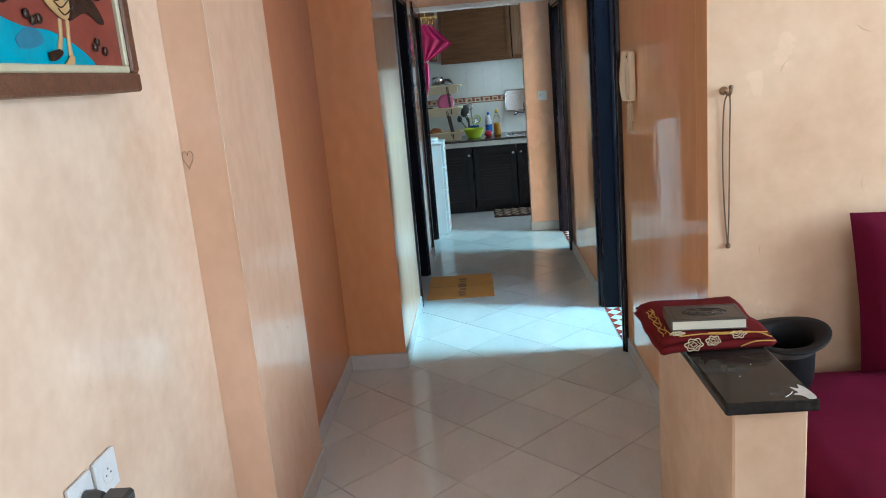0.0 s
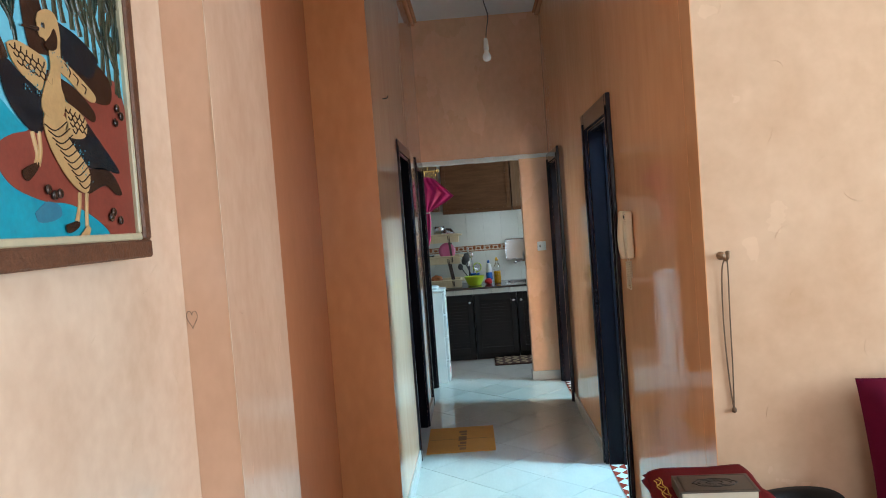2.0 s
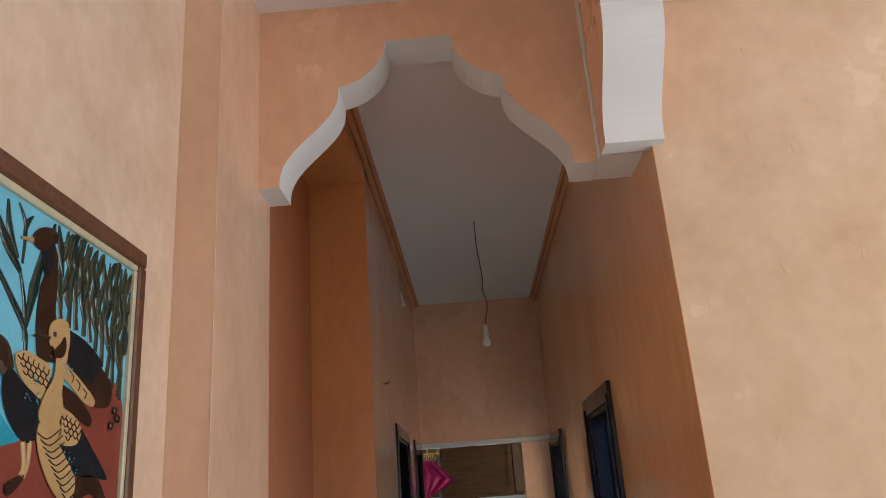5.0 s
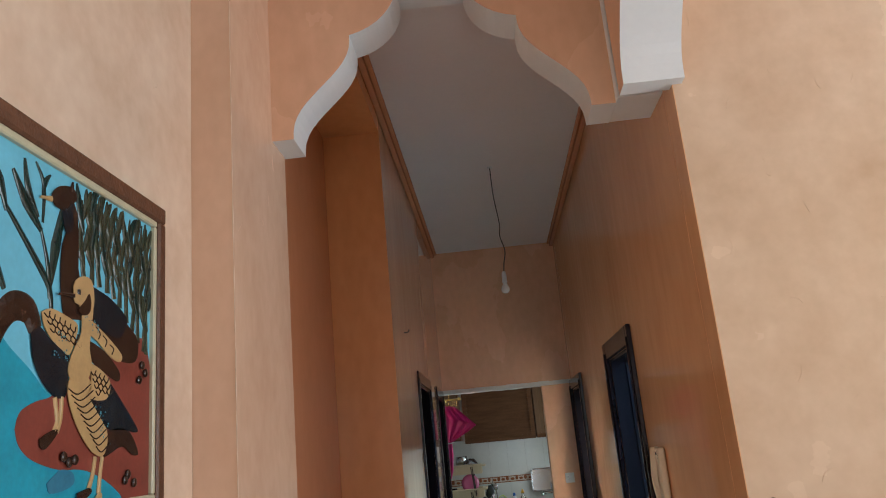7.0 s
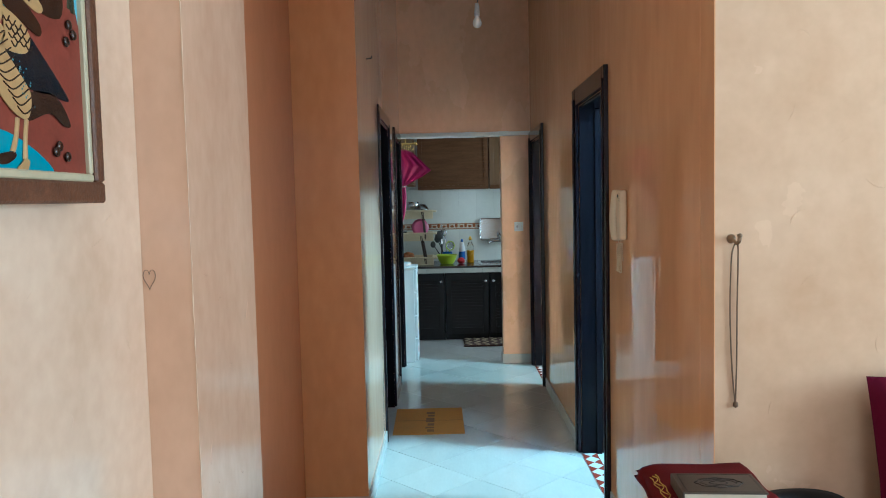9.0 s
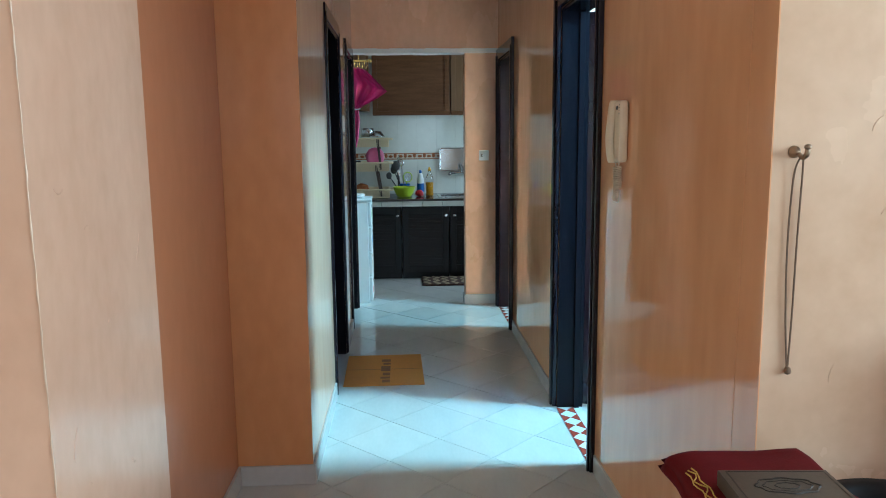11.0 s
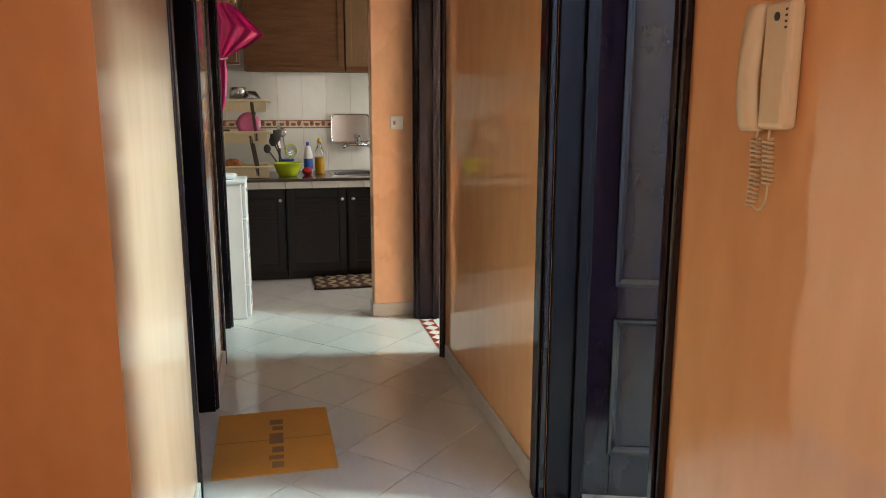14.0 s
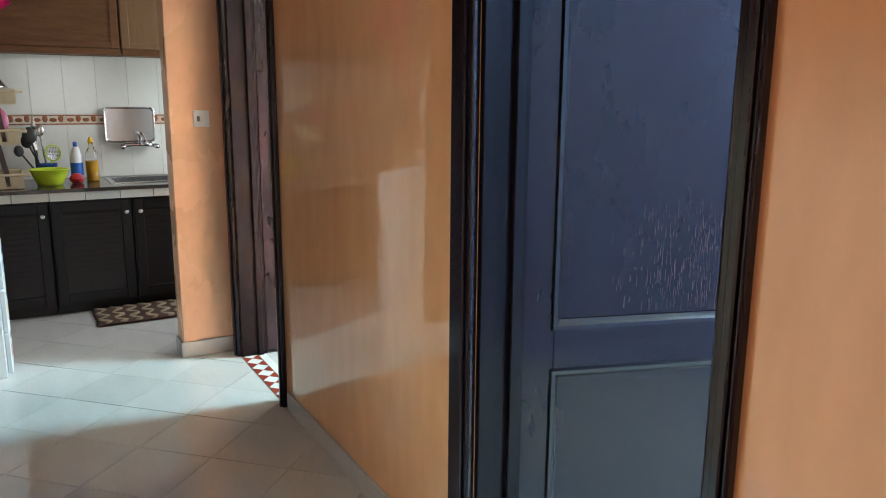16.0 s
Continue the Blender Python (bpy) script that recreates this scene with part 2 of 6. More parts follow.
def thing(name, at, label, category, group="", kind=""):
    ob = new(name)
    ob.empty_display_size = 0.05
    ob.location = at
    ORG[ob] = Vector(at)
    return tagged(ob, label, category, group, kind)


def part(name, bm, material, parent=None, label="", smooth=False, tag=None):
    """Links a bmesh, given in world metres, as one mesh object under a thing or a part."""
    me = bpy.data.meshes.new(name)
    org = ORG.get(parent, Vector((0, 0, 0)))
    bmesh.ops.translate(bm, verts=bm.verts, vec=-org)
    bmesh.ops.recalc_face_normals(bm, faces=bm.faces)
    bm.to_mesh(me)
    bm.free()
    for q in material if isinstance(material, (list, tuple)) else [material]:
        me.materials.append(q)
    if smooth:
        for p in me.polygons:
            p.use_smooth = True
    ob = new(name, me)
    ORG[ob] = org
    if parent:
        ob.parent = parent
    if label:
        ob["label"] = label
    if tag:
        tagged(ob, *tag)
    return ob


def box(bm, x0, x1, y0, y1, z0, z1, bevel=0.0, seg=1):
    ret = bmesh.ops.create_cube(bm, size=1)
    vs = ret["verts"]
    for v in vs:
        v.co = Vector(((x0 + x1) / 2 + v.co.x * (x1 - x0), (y0 + y1) / 2 + v.co.y * (y1 - y0), (z0 + z1) / 2 + v.co.z * (z1 - z0)))
    if bevel:
        es = list({e for v in vs for e in v.link_edges})
        bmesh.ops.bevel(bm, geom=es, offset=bevel, segments=seg, affect="EDGES", profile=0.5)
    return vs


def boxes(*specs, bevel=0.0):
    bm = bmesh.new()
    for s in specs:
        box(bm, *s, bevel=bevel)
    return bm


def lathe(profile, at, steps=24, bm=None, caps=True):
    """Turned form: (radius, height) pairs round the upright axis at the place given."""
    bm = bm or bmesh.new()
    rings = []
    for r, z in profile:
        rings.append([bm.verts.new((at[0] + r * math.cos(2 * math.pi * k / steps), at[1] + r * math.sin(2 * math.pi * k / steps), at[2] + z)) for k in range(steps)])
    for a, b in zip(rings, rings[1:]):
        for k in range(steps):
            bm.faces.new((a[k], a[(k + 1) % steps], b[(k + 1) % steps], b[k]))
    if caps and profile[0][0] > 1e-5:
        bm.faces.new(rings[0][::-1])
    if caps and profile[-1][0] > 1e-5:
        bm.faces.new(rings[-1])
    bmesh.ops.remove_doubles(bm, verts=bm.verts, dist=1e-6)
    return bm


def tube(points, radius, steps=8, bm=None):
    """A round rod along points; radius is a number or one for each point."""
    bm = bm or bmesh.new()
    pts = [Vector(p) for p in points]
    rs = radius if isinstance(radius, (list, tuple)) else [radius] * len(pts)
    rings = []
    for i, p in enumerate(pts):
        d = (pts[min(i + 1, len(pts) - 1)] - pts[max(i - 1, 0)]).normalized()
        u = d.cross(Vector((0.13, 0.97, 0.21))).normalized()
        v = d.cross(u)
        rings.append([bm.verts.new(p + rs[i] * (u * math.cos(2 * math.pi * k / steps) + v * math.sin(2 * math.pi * k / steps))) for k in range(steps)])
    for a, b in zip(rings, rings[1:]):
        for k in range(steps):
            bm.faces.new((a[k], a[(k + 1) % steps], b[(k + 1) % steps], b[k]))
    bm.faces.new(rings[0][::-1])
    bm.faces.new(rings[-1])
    return bm


def spline(points, n=6):
    """Points on a smooth curve through the given ones."""
    ps = [Vector(p) for p in points]
    out = []
    for i in range(len(ps) - 1):
        a, b, c, d = ps[max(i - 1, 0)], ps[i], ps[i + 1], ps[min(i + 2, len(ps) - 1)]
        for k in range(n):
            t = k / n
            out.append(0.5 * (2 * b + (c - a) * t + (2 * a - 5 * b + 4 * c - d) * t * t + (3 * b - a - 3 * c + d) * t ** 3))
    out.append(ps[-1])
    return out


def structure(name, bm, material, label, category="wall"):
    return part(name, bm, material, None, tag=(label, category, "", "structure"))


# ---- structure ----
H_SALON, H_HALL = 3.56, 3.42
XL, XR = -0.68, 0.50          # passage walls
WALL_Y = 2.465                # salon wall that carries the hook
KIT_Y = 7.06                  # kitchen opening
BACK_Y = 8.86                 # kitchen back wall
HEAD = 2.10                   # kitchen lintel

floor = structure("floor", boxes((-2.3, 4.0, -3.2, 9.1, -0.25, -0.006)), M_GROUT, "pale glazed floor tiles laid diagonally", "floor")
structure("wall_salon_left", boxes((-1.20, -1.055, -3.2, 3.815, -0.1, H_SALON)), M_SALON, "peach waxed plaster wall with trowel marks")
structure("wall_recess", boxes((-1.0545, -0.985, 2.79, 3.815, -0.1, H_HALL + 0.05)), M_SHADED, "orange plaster wall of a shallow recess")
structure("pilaster", boxes((-1.0545, -0.927, 2.177, 2.79, -0.1, H_SALON)), M_PIL2, "peach plaster pilaster with rounded worn edges", "pilaster")
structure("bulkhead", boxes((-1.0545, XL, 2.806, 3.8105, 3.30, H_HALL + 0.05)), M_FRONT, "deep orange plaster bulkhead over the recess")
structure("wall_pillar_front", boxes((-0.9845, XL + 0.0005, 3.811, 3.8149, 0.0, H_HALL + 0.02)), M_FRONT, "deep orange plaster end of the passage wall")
# passage wall on the side of the two dark doorways; openings at 4.93-5.70 and 6.38-7.0
LD1, LD2, LD_TOP = (4.93, 5.68), (6.36, 6.99), 2.03
bm = boxes((-1.20, XL, 3.815, LD1[0], -0.1, 3.5), (-0.86, XL, LD1[1], LD2[0], -0.1, 3.5), (-0.86, XL, LD1[0], LD1[1], LD_TOP, 3.5),
           (-0.86, XL, LD2[0], LD2[1], LD_TOP, 3.5), (-0.86, XL, LD2[1], KIT_Y, -0.1, 3.5))
structure("wall_passage_left", bm, M_HALL_SIDELIT, "glossy varnished orange plaster passage wall")
# passage wall with the two open doors
RD1, RD2, RD_TOP = (3.868, 4.605), (6.21, 6.93), 2.03
bm = boxes((XR, 0.62, RD1[1], RD2[0], -0.1, 3.5), (XR, 0.62, RD1[0], RD1[1], RD_TOP, 3.5),
           (XR, 0.62, RD2[0], RD2[1], RD_TOP, 3.5), (XR, 0.62, RD2[1], KIT_Y, -0.1, 3.5))
taper = [(XR + 0.011, WALL_Y + 0.12), (0.62, WALL_Y + 0.12), (0.62, RD1[0]), (XR, RD1[0])]
lo, hi = [bm.verts.new((*p, -0.1)) for p in taper], [bm.verts.new((*p, 3.5)) for p in taper]
bm.faces.new(lo), bm.faces.new(hi)
for k in range(4):
    bm.faces.new((lo[k], lo[(k + 1) % 4], hi[(k + 1) % 4], hi[k]))
structure("wall_passage_right", bm, M_HALL, "glossy varnished orange plaster passage wall")
structure("wall_hook", boxes((XR + 0.015, 3.9, WALL_Y, WALL_Y + 0.119, -0.1, H_SALON)), M_OCHRE, "ochre-peach waxed plaster wall with trowel marks")
structure("wall_pier_side", boxes((XR + 0.012, XR + 0.015, WALL_Y, WALL_Y + 0.119, -0.1, 3.5)), M_HALL, "glossy orange plaster pier side")
# kitchen opening: pier and wall over it
bm = boxes((0.228, XR, KIT_Y, KIT_Y + 0.14, -0.1, HEAD - 0.02), bevel=0.004)
structure("wall_kitchen_pier", bm, M_PILLAR, "narrow orange plaster pier beside the kitchen opening")
structure("wall_over_kitchen", boxes((XL - 0.3, 0.62, KIT_Y, KIT_Y + 0.14, HEAD, 3.5)), M_PILLAR, "orange plaster wall over the kitchen opening")
bm = bmesh.new()
for k in range(12):
    x0, x1 = XL + 0.004 + k * 0.098, XL + 0.004 + (k + 1) * 0.098
    w = 0.004 * math.sin(k * 2.3)
    box(bm, x0, x1, KIT_Y - 0.020 - abs(w) * 0.5, KIT_Y + 0.141, HEAD - 0.02 - abs(w), HEAD + 0.014 + w * 0.5)
structure("trim_lintel", bm, M_WHITE, "chipped white gypsum strip under the lintel", "trim")
# kitchen shell
structure("wall_kitchen_back", boxes((-1.7, 2.0, BACK_Y, BACK_Y + 0.15, -0.1, 2.9)), M_WHITETILE, "kitchen back wall")
structure("wall_kitchen_left", boxes((-1.7, -1.55, KIT_Y, BACK_Y, -0.1, 2.9)), M_WHITETILE, "pale kitchen side wall")
structure("wall_kitchen_front_left", boxes((-1.55, XL - 0.02, KIT_Y + 0.0, KIT_Y + 0.12, -0.1, HEAD)), M_OUT, "kitchen wall beside the opening")
structure("wall_kitchen_right", boxes((1.9, 2.05, 7.2, 7.5, -0.1, 2.9), (1.9, 2.05, 8.4, BACK_Y, -0.1, 2.9), (1.9, 2.05, 7.5, 8.4, -0.1, 1.1),
                                      (1.9, 2.05, 7.5, 8.4, 2.1, 2.9)), M_WHITETILE, "kitchen side wall with a window opening")
structure("wall_kitchen_front_right", boxes((0.62, 2.0, KIT_Y + 0.14, KIT_Y + 0.26, -0.1, 2.9)), M_WHITETILE, "kitchen front wall")
structure("ceiling_kitchen", boxes((-1.7, 2.05, KIT_Y + 0.141, BACK_Y + 0.1, 2.85, 3.0)), M_WHITE, "white kitchen ceiling", "ceiling")
# salon shell
# the opening in this unseen wall is added to hold the fill lamp
structure("wall_salon_back", boxes((-1.2, -0.4, -3.3, -3.15, -0.1, H_SALON), (1.0, 4.0, -3.3, -3.15, -0.1, H_SALON), (-0.4, 1.0, -3.3, -3.15, -0.1, 0.95),
                                   (-0.4, 1.0, -3.3, -3.15, 2.55, H_SALON)), M_SALON, "unseen peach plaster wall with an opening added for fill light")
structure("wall_salon_right", boxes((3.8, 3.95, -3.15, -0.2, -0.1, H_SALON), (3.8, 3.95, 1.9, WALL_Y, -0.1, H_SALON), (3.8, 3.95, -0.2, 1.9, -0.1, 0.9),
                                    (3.8, 3.95, -0.2, 1.9, 2.3, H_SALON)), M_SALON, "peach plaster wall with a wide window opening")
structure("ceiling_salon", boxes((-1.2, 4.0, -3.3, 2.80, H_SALON, H_SALON + 0.15)), M_CEIL, "white salon ceiling", "ceiling")
structure("ceiling_passage", boxes((-1.2, 0.62, 2.80, KIT_Y + 0.1, H_HALL, H_HALL + 0.3)), M_CEIL, "plain pale passage ceiling", "ceiling")
bm = bmesh.new()
for x0, x1, x2 in ((XL, XL + 0.034, XL + 0.060), (XR, XR - 0.034, XR - 0.056)):
    box(bm, min(x0, x1), max(x0, x1), 2.81, KIT_Y, H_HALL - 0.042, H_HALL, bevel=0.008, seg=2)
    box(bm, min(x1, x2), max(x1, x2), 2.81, KIT_Y, H_HALL - 0.016, H_HALL, bevel=0.005, seg=2)
structure("trim_ceiling_edge", bm, M_SHADED, "narrow orange moulding along the ceiling edge", "trim")
structure("trim_salon_cornice", boxes((XR + 0.05, 3.8, WALL_Y - 0.05, WALL_Y, 3.33, H_SALON), bevel=0.008), M_WHITE, "white gypsum cornice", "trim")
# side rooms behind the doors
def side_room(name, y0, y1, x1, w0, w1, s0, s1, near, top=5.3):
    """A bright room behind an open door, with a high window; near: the paint of the wall that its door leaf faces."""
    bm = boxes((0.62, x1, y1, y1 + 0.1, -0.1, top), (x1, x1 + 0.12, y0 - 0.1, w0, -0.1, top), (x1, x1 + 0.12, w1, y1 + 0.1, -0.1, top),
               (x1, x1 + 0.12, w0, w1, -0.1, s0), (x1, x1 + 0.12, w0, w1, s1, top), (0.62, x1, y0, y1, top - 0.1, top), (0.52, 0.62, y0 - 0.1, y1 + 0.1, 3.5, top))
    structure(name, bm, M_ROOM, "peach painted walls of a side room", "wall")
    structure(name + "_side", boxes((0.62, x1, y0 - 0.1, y0 - 0.001, -0.1, top)), near, "painted partition of a side room", "wall")


side_room("wall_front_bedroom", 2.7, 5.3, 3.5, 3.44, 4.0, 2.85, 3.85, M_BLUEROOM)
side_room("wall_back_bedroom", 5.42, 7.1, 3.1, 5.6, 6.1, 3.0, 4.0, M_ROOM)
# small dark rooms on the other side
structure("wall_dark_rooms", boxes((-2.2, -2.1, 4.4, 7.06, -0.1, 2.8), (-2.1, -0.86, 4.4, 4.5, -0.1, 2.8), (-2.1, -0.86, 5.95, 6.05, -0.1, 2.8), (-2.2, -0.86, 4.4, 7.06, 2.7, 2.8)),
          M_OUT, "unlit walls of small side rooms", "wall")


# ---- arches ----
def arch_profile():
    """Half of the scalloped arch, from the foot to the crown: (inset from the springing, height)."""
    pts = [(0.0, 0.0), (0.088, 0.0)]
    for k in range(1, 15):
        u = k / 14
        pts.append((0.088 + 0.232 * (6 * u ** 5 - 15 * u ** 4 + 10 * u ** 3), 0.405 * u))
    for k in range(1, 9):
        a = 0.22 + (math.pi / 2 - 0.22) * k / 8
        pts.append((0.320 + 0.192 * (math.sin(a) - math.sin(0.22)) / (1 - math.sin(0.22)), 0.405 + 0.195 * (math.cos(0.22) - math.cos(a)) / math.cos(0.22)))
    return pts


def arch_wall(name, s0, s1, t0, t1, zfoot, ztop, along, label):
    """A wall strip from s0 to s1 with the scalloped opening under it; t0, t1: its faces."""
    half = arch_profile()
    pts = [(s0 + a, zfoot + z) for a, z in half] + [(s1 - a, zfoot + z) for a, z in reversed(half)]
    bm = bmesh.new()
    put = (lambda s, t, z: (s, t, z)) if along == "x" else (lambda s, t, z: (t, s, z))
    rows = [[bm.verts.new(put(s, t, z)) for s, z in pts] for t in (t0, t1)]
    tops = [[bm.verts.new(put(s, t, ztop)) for s, z in pts] for t in (t0, t1)]
    for i in range(len(pts) - 1):
        for r, u in zip(rows, tops):
            if (pts[i][0] - pts[i + 1][0]) ** 2 > 1e-12:
                bm.faces.new((r[i], r[i + 1], u[i + 1], u[i]))
        f = bm.faces.new((rows[0][i], rows[0][i + 1], rows[1][i + 1], rows[1][i]))
        f.material_index = 1
    return part(name, bm, [M_PILLAR, M_WHITE], None, tag=(label, "arch", "", "structure"))


arch_wall("arch_passage", -0.934, 0.350, 2.625, 2.805, 2.778, H_SALON + 0.02, "x", "orange plaster arch with white scalloped soffit")
arch_wall("arch_seating", -1.2, WALL_Y + 0.04, 0.340, 0.545, 2.748, H_SALON + 0.02, "y", "orange plaster arch with white scalloped soffit")
# solid corner where the two arches meet over the pier
structure("arch_corner", boxes((0.350, 0.62, 2.5855, 2.804, 2.779, H_SALON), bevel=0.003), [M_WHITE], "white gypsum corner block of the arches", "arch")


# ---- skirting ----
bm = bmesh.new()
SK = 0.085
for s in ((-0.985, -0.972, 2.80, 3.80, 0.001, SK), (-0.985, XL + 0.012, 3.799, 3.8112, 0.001, SK), (XL, XL + 0.012, 3.816, 4.84, 0.001, SK),
          (XL, XL + 0.012, 5.78, 6.28, 0.001, SK), (XR - 0.008, XR + 0.01, WALL_Y + 0.13, 3.81, 0.001, SK), (XR - 0.012, XR, 4.745, 6.13, 0.001, SK),
          (0.216, XR, KIT_Y - 0.012, KIT_Y, 0.001, SK), (0.216, 0.228, KIT_Y, KIT_Y + 0.14, 0.001, SK), (-0.927, -0.915, 2.177, 2.79, 0.001, SK),
          (-0.927 - 0.065, -0.915, 2.79, 2.80, 0.001, SK)):
    box(bm, *s, bevel=0.002)
structure("baseboard", bm, M_BASEB, "grey tile skirting with a dark joint", "baseboard")


# ---- doors ----
def casing(parent, side, y0, y1, ztop, w=0.075, depth=0.022, xf=None, inner=0.16, wn=None, bead=0.008):
    """Dark wooden lining and moulded casing of an opening; side: +1 when the wall's face looks to +x."""
    xw = xf
    out = xw + side * depth
    a, b = min(xw - side * 0.001, out), max(xw - side * 0.001, out)
    back = xw - side * inner
    wn = wn or w
    for name, p0, p1, q0, q1 in (("casing_post", y0 - wn, y0, 0.0, ztop + w), ("casing_post", y1, y1 + w, 0.0, ztop + w), ("casing_head", y0, y1, ztop, ztop + w)):
        bm = bmesh.new()
        box(bm, a, b, p0, p1, q0, q1, bevel=0.005, seg=2)
        if name == "casing_post":
            m0 = (p0 + p1) / 2
            box(bm, min(out, out + side * bead), max(out, out + side * bead), m0 - (p1 - p0) * 0.28, m0 + (p1 - p0) * 0.1, q0, q1 - w * 0.6, bevel=0.003)
        part(name, bm, M_CASE, parent)
    l0, l1 = min(xw, back), max(xw, back)
    part("jamb", boxes((l0, l1, y0, y0 + 0.018, 0, ztop), bevel=0.002), M_BLACKP, parent)
    part("jamb", boxes((l0, l1, y1 - 0.018, y1, 0, ztop), bevel=0.002), M_BLACKP, parent)
    part("head_jamb", boxes((l0, l1, y0 + 0.018, y1 - 0.018, ztop - 0.018, ztop), bevel=0.002), M_BLACKP, parent)
    s0 = xw - side * (inner * 0.62)
    s1 = s0 - side * 0.03
    part("door_stop", boxes((min(s0, s1), max(s0, s1), y1 - 0.034, y1 - 0.018, 0, ztop - 0.018), bevel=0.002), M_BLACKP, parent)
    part("door_stop", boxes((min(s0, s1), max(s0, s1), y0 + 0.018, y0 + 0.034, 0, ztop - 0.018), bevel=0.002), M_BLACKP, parent)


def leaf_mesh(width, height, thick=0.04):
    """A door leaf along +x with its face towards -y: stiles and rails round two sunk panels."""
    bm = bmesh.new()
    st, z1, z2, z3, z4 = 0.095, 0.17, 0.638, 0.768, height - 0.13
    for s in ((0, st, 0, height), (width - st, width, 0, height), (st, width - st, 0, z1), (st, width - st, z2, z3), (st, width - st, z4, height)):
        box(bm, s[0], s[1], -thick / 2, thick / 2, s[2], s[3], bevel=0.002)
    return bm, ((st, width - st, z1, z2), (st, width - st, z3, z4))


def moulding(bm, x0, x1, z0, z1, y, w=0.028, proud=0.012):
    """A raised bolection frame on the face y, looking to -y, mitred at the corners."""
    prof = [(0.0, 0.0), (0.004, proud), (0.014, proud * 0.9), (0.020, proud * 0.35), (w, -0.004)]
    rings = []
    for d, h in prof:
        rings.append([bm.verts.new((x0 + d, y - h, z0 + d)), bm.verts.new((x1 - d, y - h, z0 + d)), bm.verts.new((x1 - d, y - h, z1 - d)), bm.verts.new((x0 + d, y - h, z1 - d))])
    for r, s in zip(rings, rings[1:]):
        for k in range(4):
            bm.faces.new((r[k], r[(k + 1) % 4], s[(k + 1) % 4], s[k]))


def leaf(parent, hinge, turn, width, height):
    """A panelled leaf hung at the hinge, turned by degrees from +x."""
    m = pose(hinge[0], hinge[1], 0.012, 0, 0, turn)
    bm, fields = leaf_mesh(width, height)
    bm.transform(m)
    door = part("leaf", bm, M_BLACK, parent, "dark stained wooden door leaf standing open")
    for x0, x1, z0, z1 in fields:
        bm = boxes((x0 - 0.004, x1 + 0.004, -0.012, 0.012, z0 - 0.004, z1 + 0.004))
        bm.transform(m)
        part("panel", bm, M_BLACK, door)
        bm = bmesh.new()
        moulding(bm, x0 - 0.012, x1 + 0.012, z0 - 0.012, z1 + 0.012, -0.0205)
        bm.transform(m)
        part("panel_moulding", bm, M_MOULD, door)
    for z in (0.22, 1.0, 1.78):
        bm = tube([(-0.012, -0.016, z - 0.045), (-0.012, -0.016, z + 0.045)], 0.008, 10)
        bm.transform(m)
        part("hinge", bm, M_BLACKP, door)


d = thing("door_1", (0.56, 4.25, 0), "dark stained panel door standing open into a bright room", "door", kind="structure")
casing(d, -1, RD1[0], RD1[1], RD_TOP, w=0.10, xf=XR, inner=0.135, wn=0.05)
leaf(d, (0.640, RD1[1] + 0.017), -18.0, 0.72, 2.0)
d = thing("door_2", (0.56, 6.57, 0), "dark stained door standing open near the kitchen", "door", kind="structure")
casing(d, -1, RD2[0], RD2[1], RD_TOP - 0.02, w=0.085, xf=XR, inner=0.135, wn=0.05)
leaf(d, (0.638, RD2[1] + 0.006), -3.0, 0.72, 2.0)
for name, (y0, y1), sw in (("door_3", LD1, 78), ("door_4", LD2, 80)):
    d = thing(name, (-0.76, (y0 + y1) / 2, 0), "black doorway with dark casing and an unlit room behind", "door", kind="structure")
    casing(d, 1, y0, y1, LD_TOP, w=0.075, depth=0.011, xf=XL, inner=0.19, bead=0.003)
    bm, fields = leaf_mesh(y1 - y0 - 0.05, 2.0)
    m = pose(-0.845, y0 + 0.025, 0.012, 0, 0, 90)
    bm.transform(m)
    lf = part("leaf", bm, M_BLACK, d, "dark closed door leaf")
    for x0, x1, z0, z1 in fields:
        bm = boxes((x0 - 0.004, x1 + 0.004, -0.012, 0.012, z0 - 0.004, z1 + 0.004))
        bm.transform(m)
        part("panel", bm, M_BLACK, lf)


def threshold(name, y0, y1):
    """Sill strip of white diamonds between red triangles, with white tile behind."""
    sill = structure(name, boxes((XR - 0.006, XR + 0.124, y0, y1, -0.003, 0.0025)), M_WHITETILE, "white sill tiles with red triangles", "threshold")
    n, w = 7, 0.088
    step = (y1 - y0) / n
    for side in (0, 1):
        bm = bmesh.new()
        edge, mid, g = (0.0, w / 2 - 0.001, 0.0012) if side == 0 else (w, w / 2 + 0.001, 0.0012)
        lo = [bm.verts.new(p) for p in ((edge, g, 0), (edge, step - g, 0), (mid, step / 2, 0))]
        hi = [bm.verts.new((v.co.x, v.co.y, 0.0015)) for v in lo]
        bm.faces.new(hi)
        for q in range(3):
            bm.faces.new((lo[q], lo[(q + 1) % 3], hi[(q + 1) % 3], hi[q]))
        bmesh.ops.recalc_face_normals(bm, faces=bm.faces)
        me = bpy.data.meshes.new("tile_triangle")
        bm.to_mesh(me)
        bm.free()
        me.materials.append(M_REDTILE)
        for k in range(n):
            ob = new("tile_triangle", me)
            ob.location = (XR - 0.005, y0 + k * step, 0.0025)
            ob.parent = sill


threshold("threshold_1", RD1[0] + 0.0185, RD1[1] - 0.0185)
threshold("threshold_2", RD2[0] + 0.0185, RD2[1] - 0.0185)


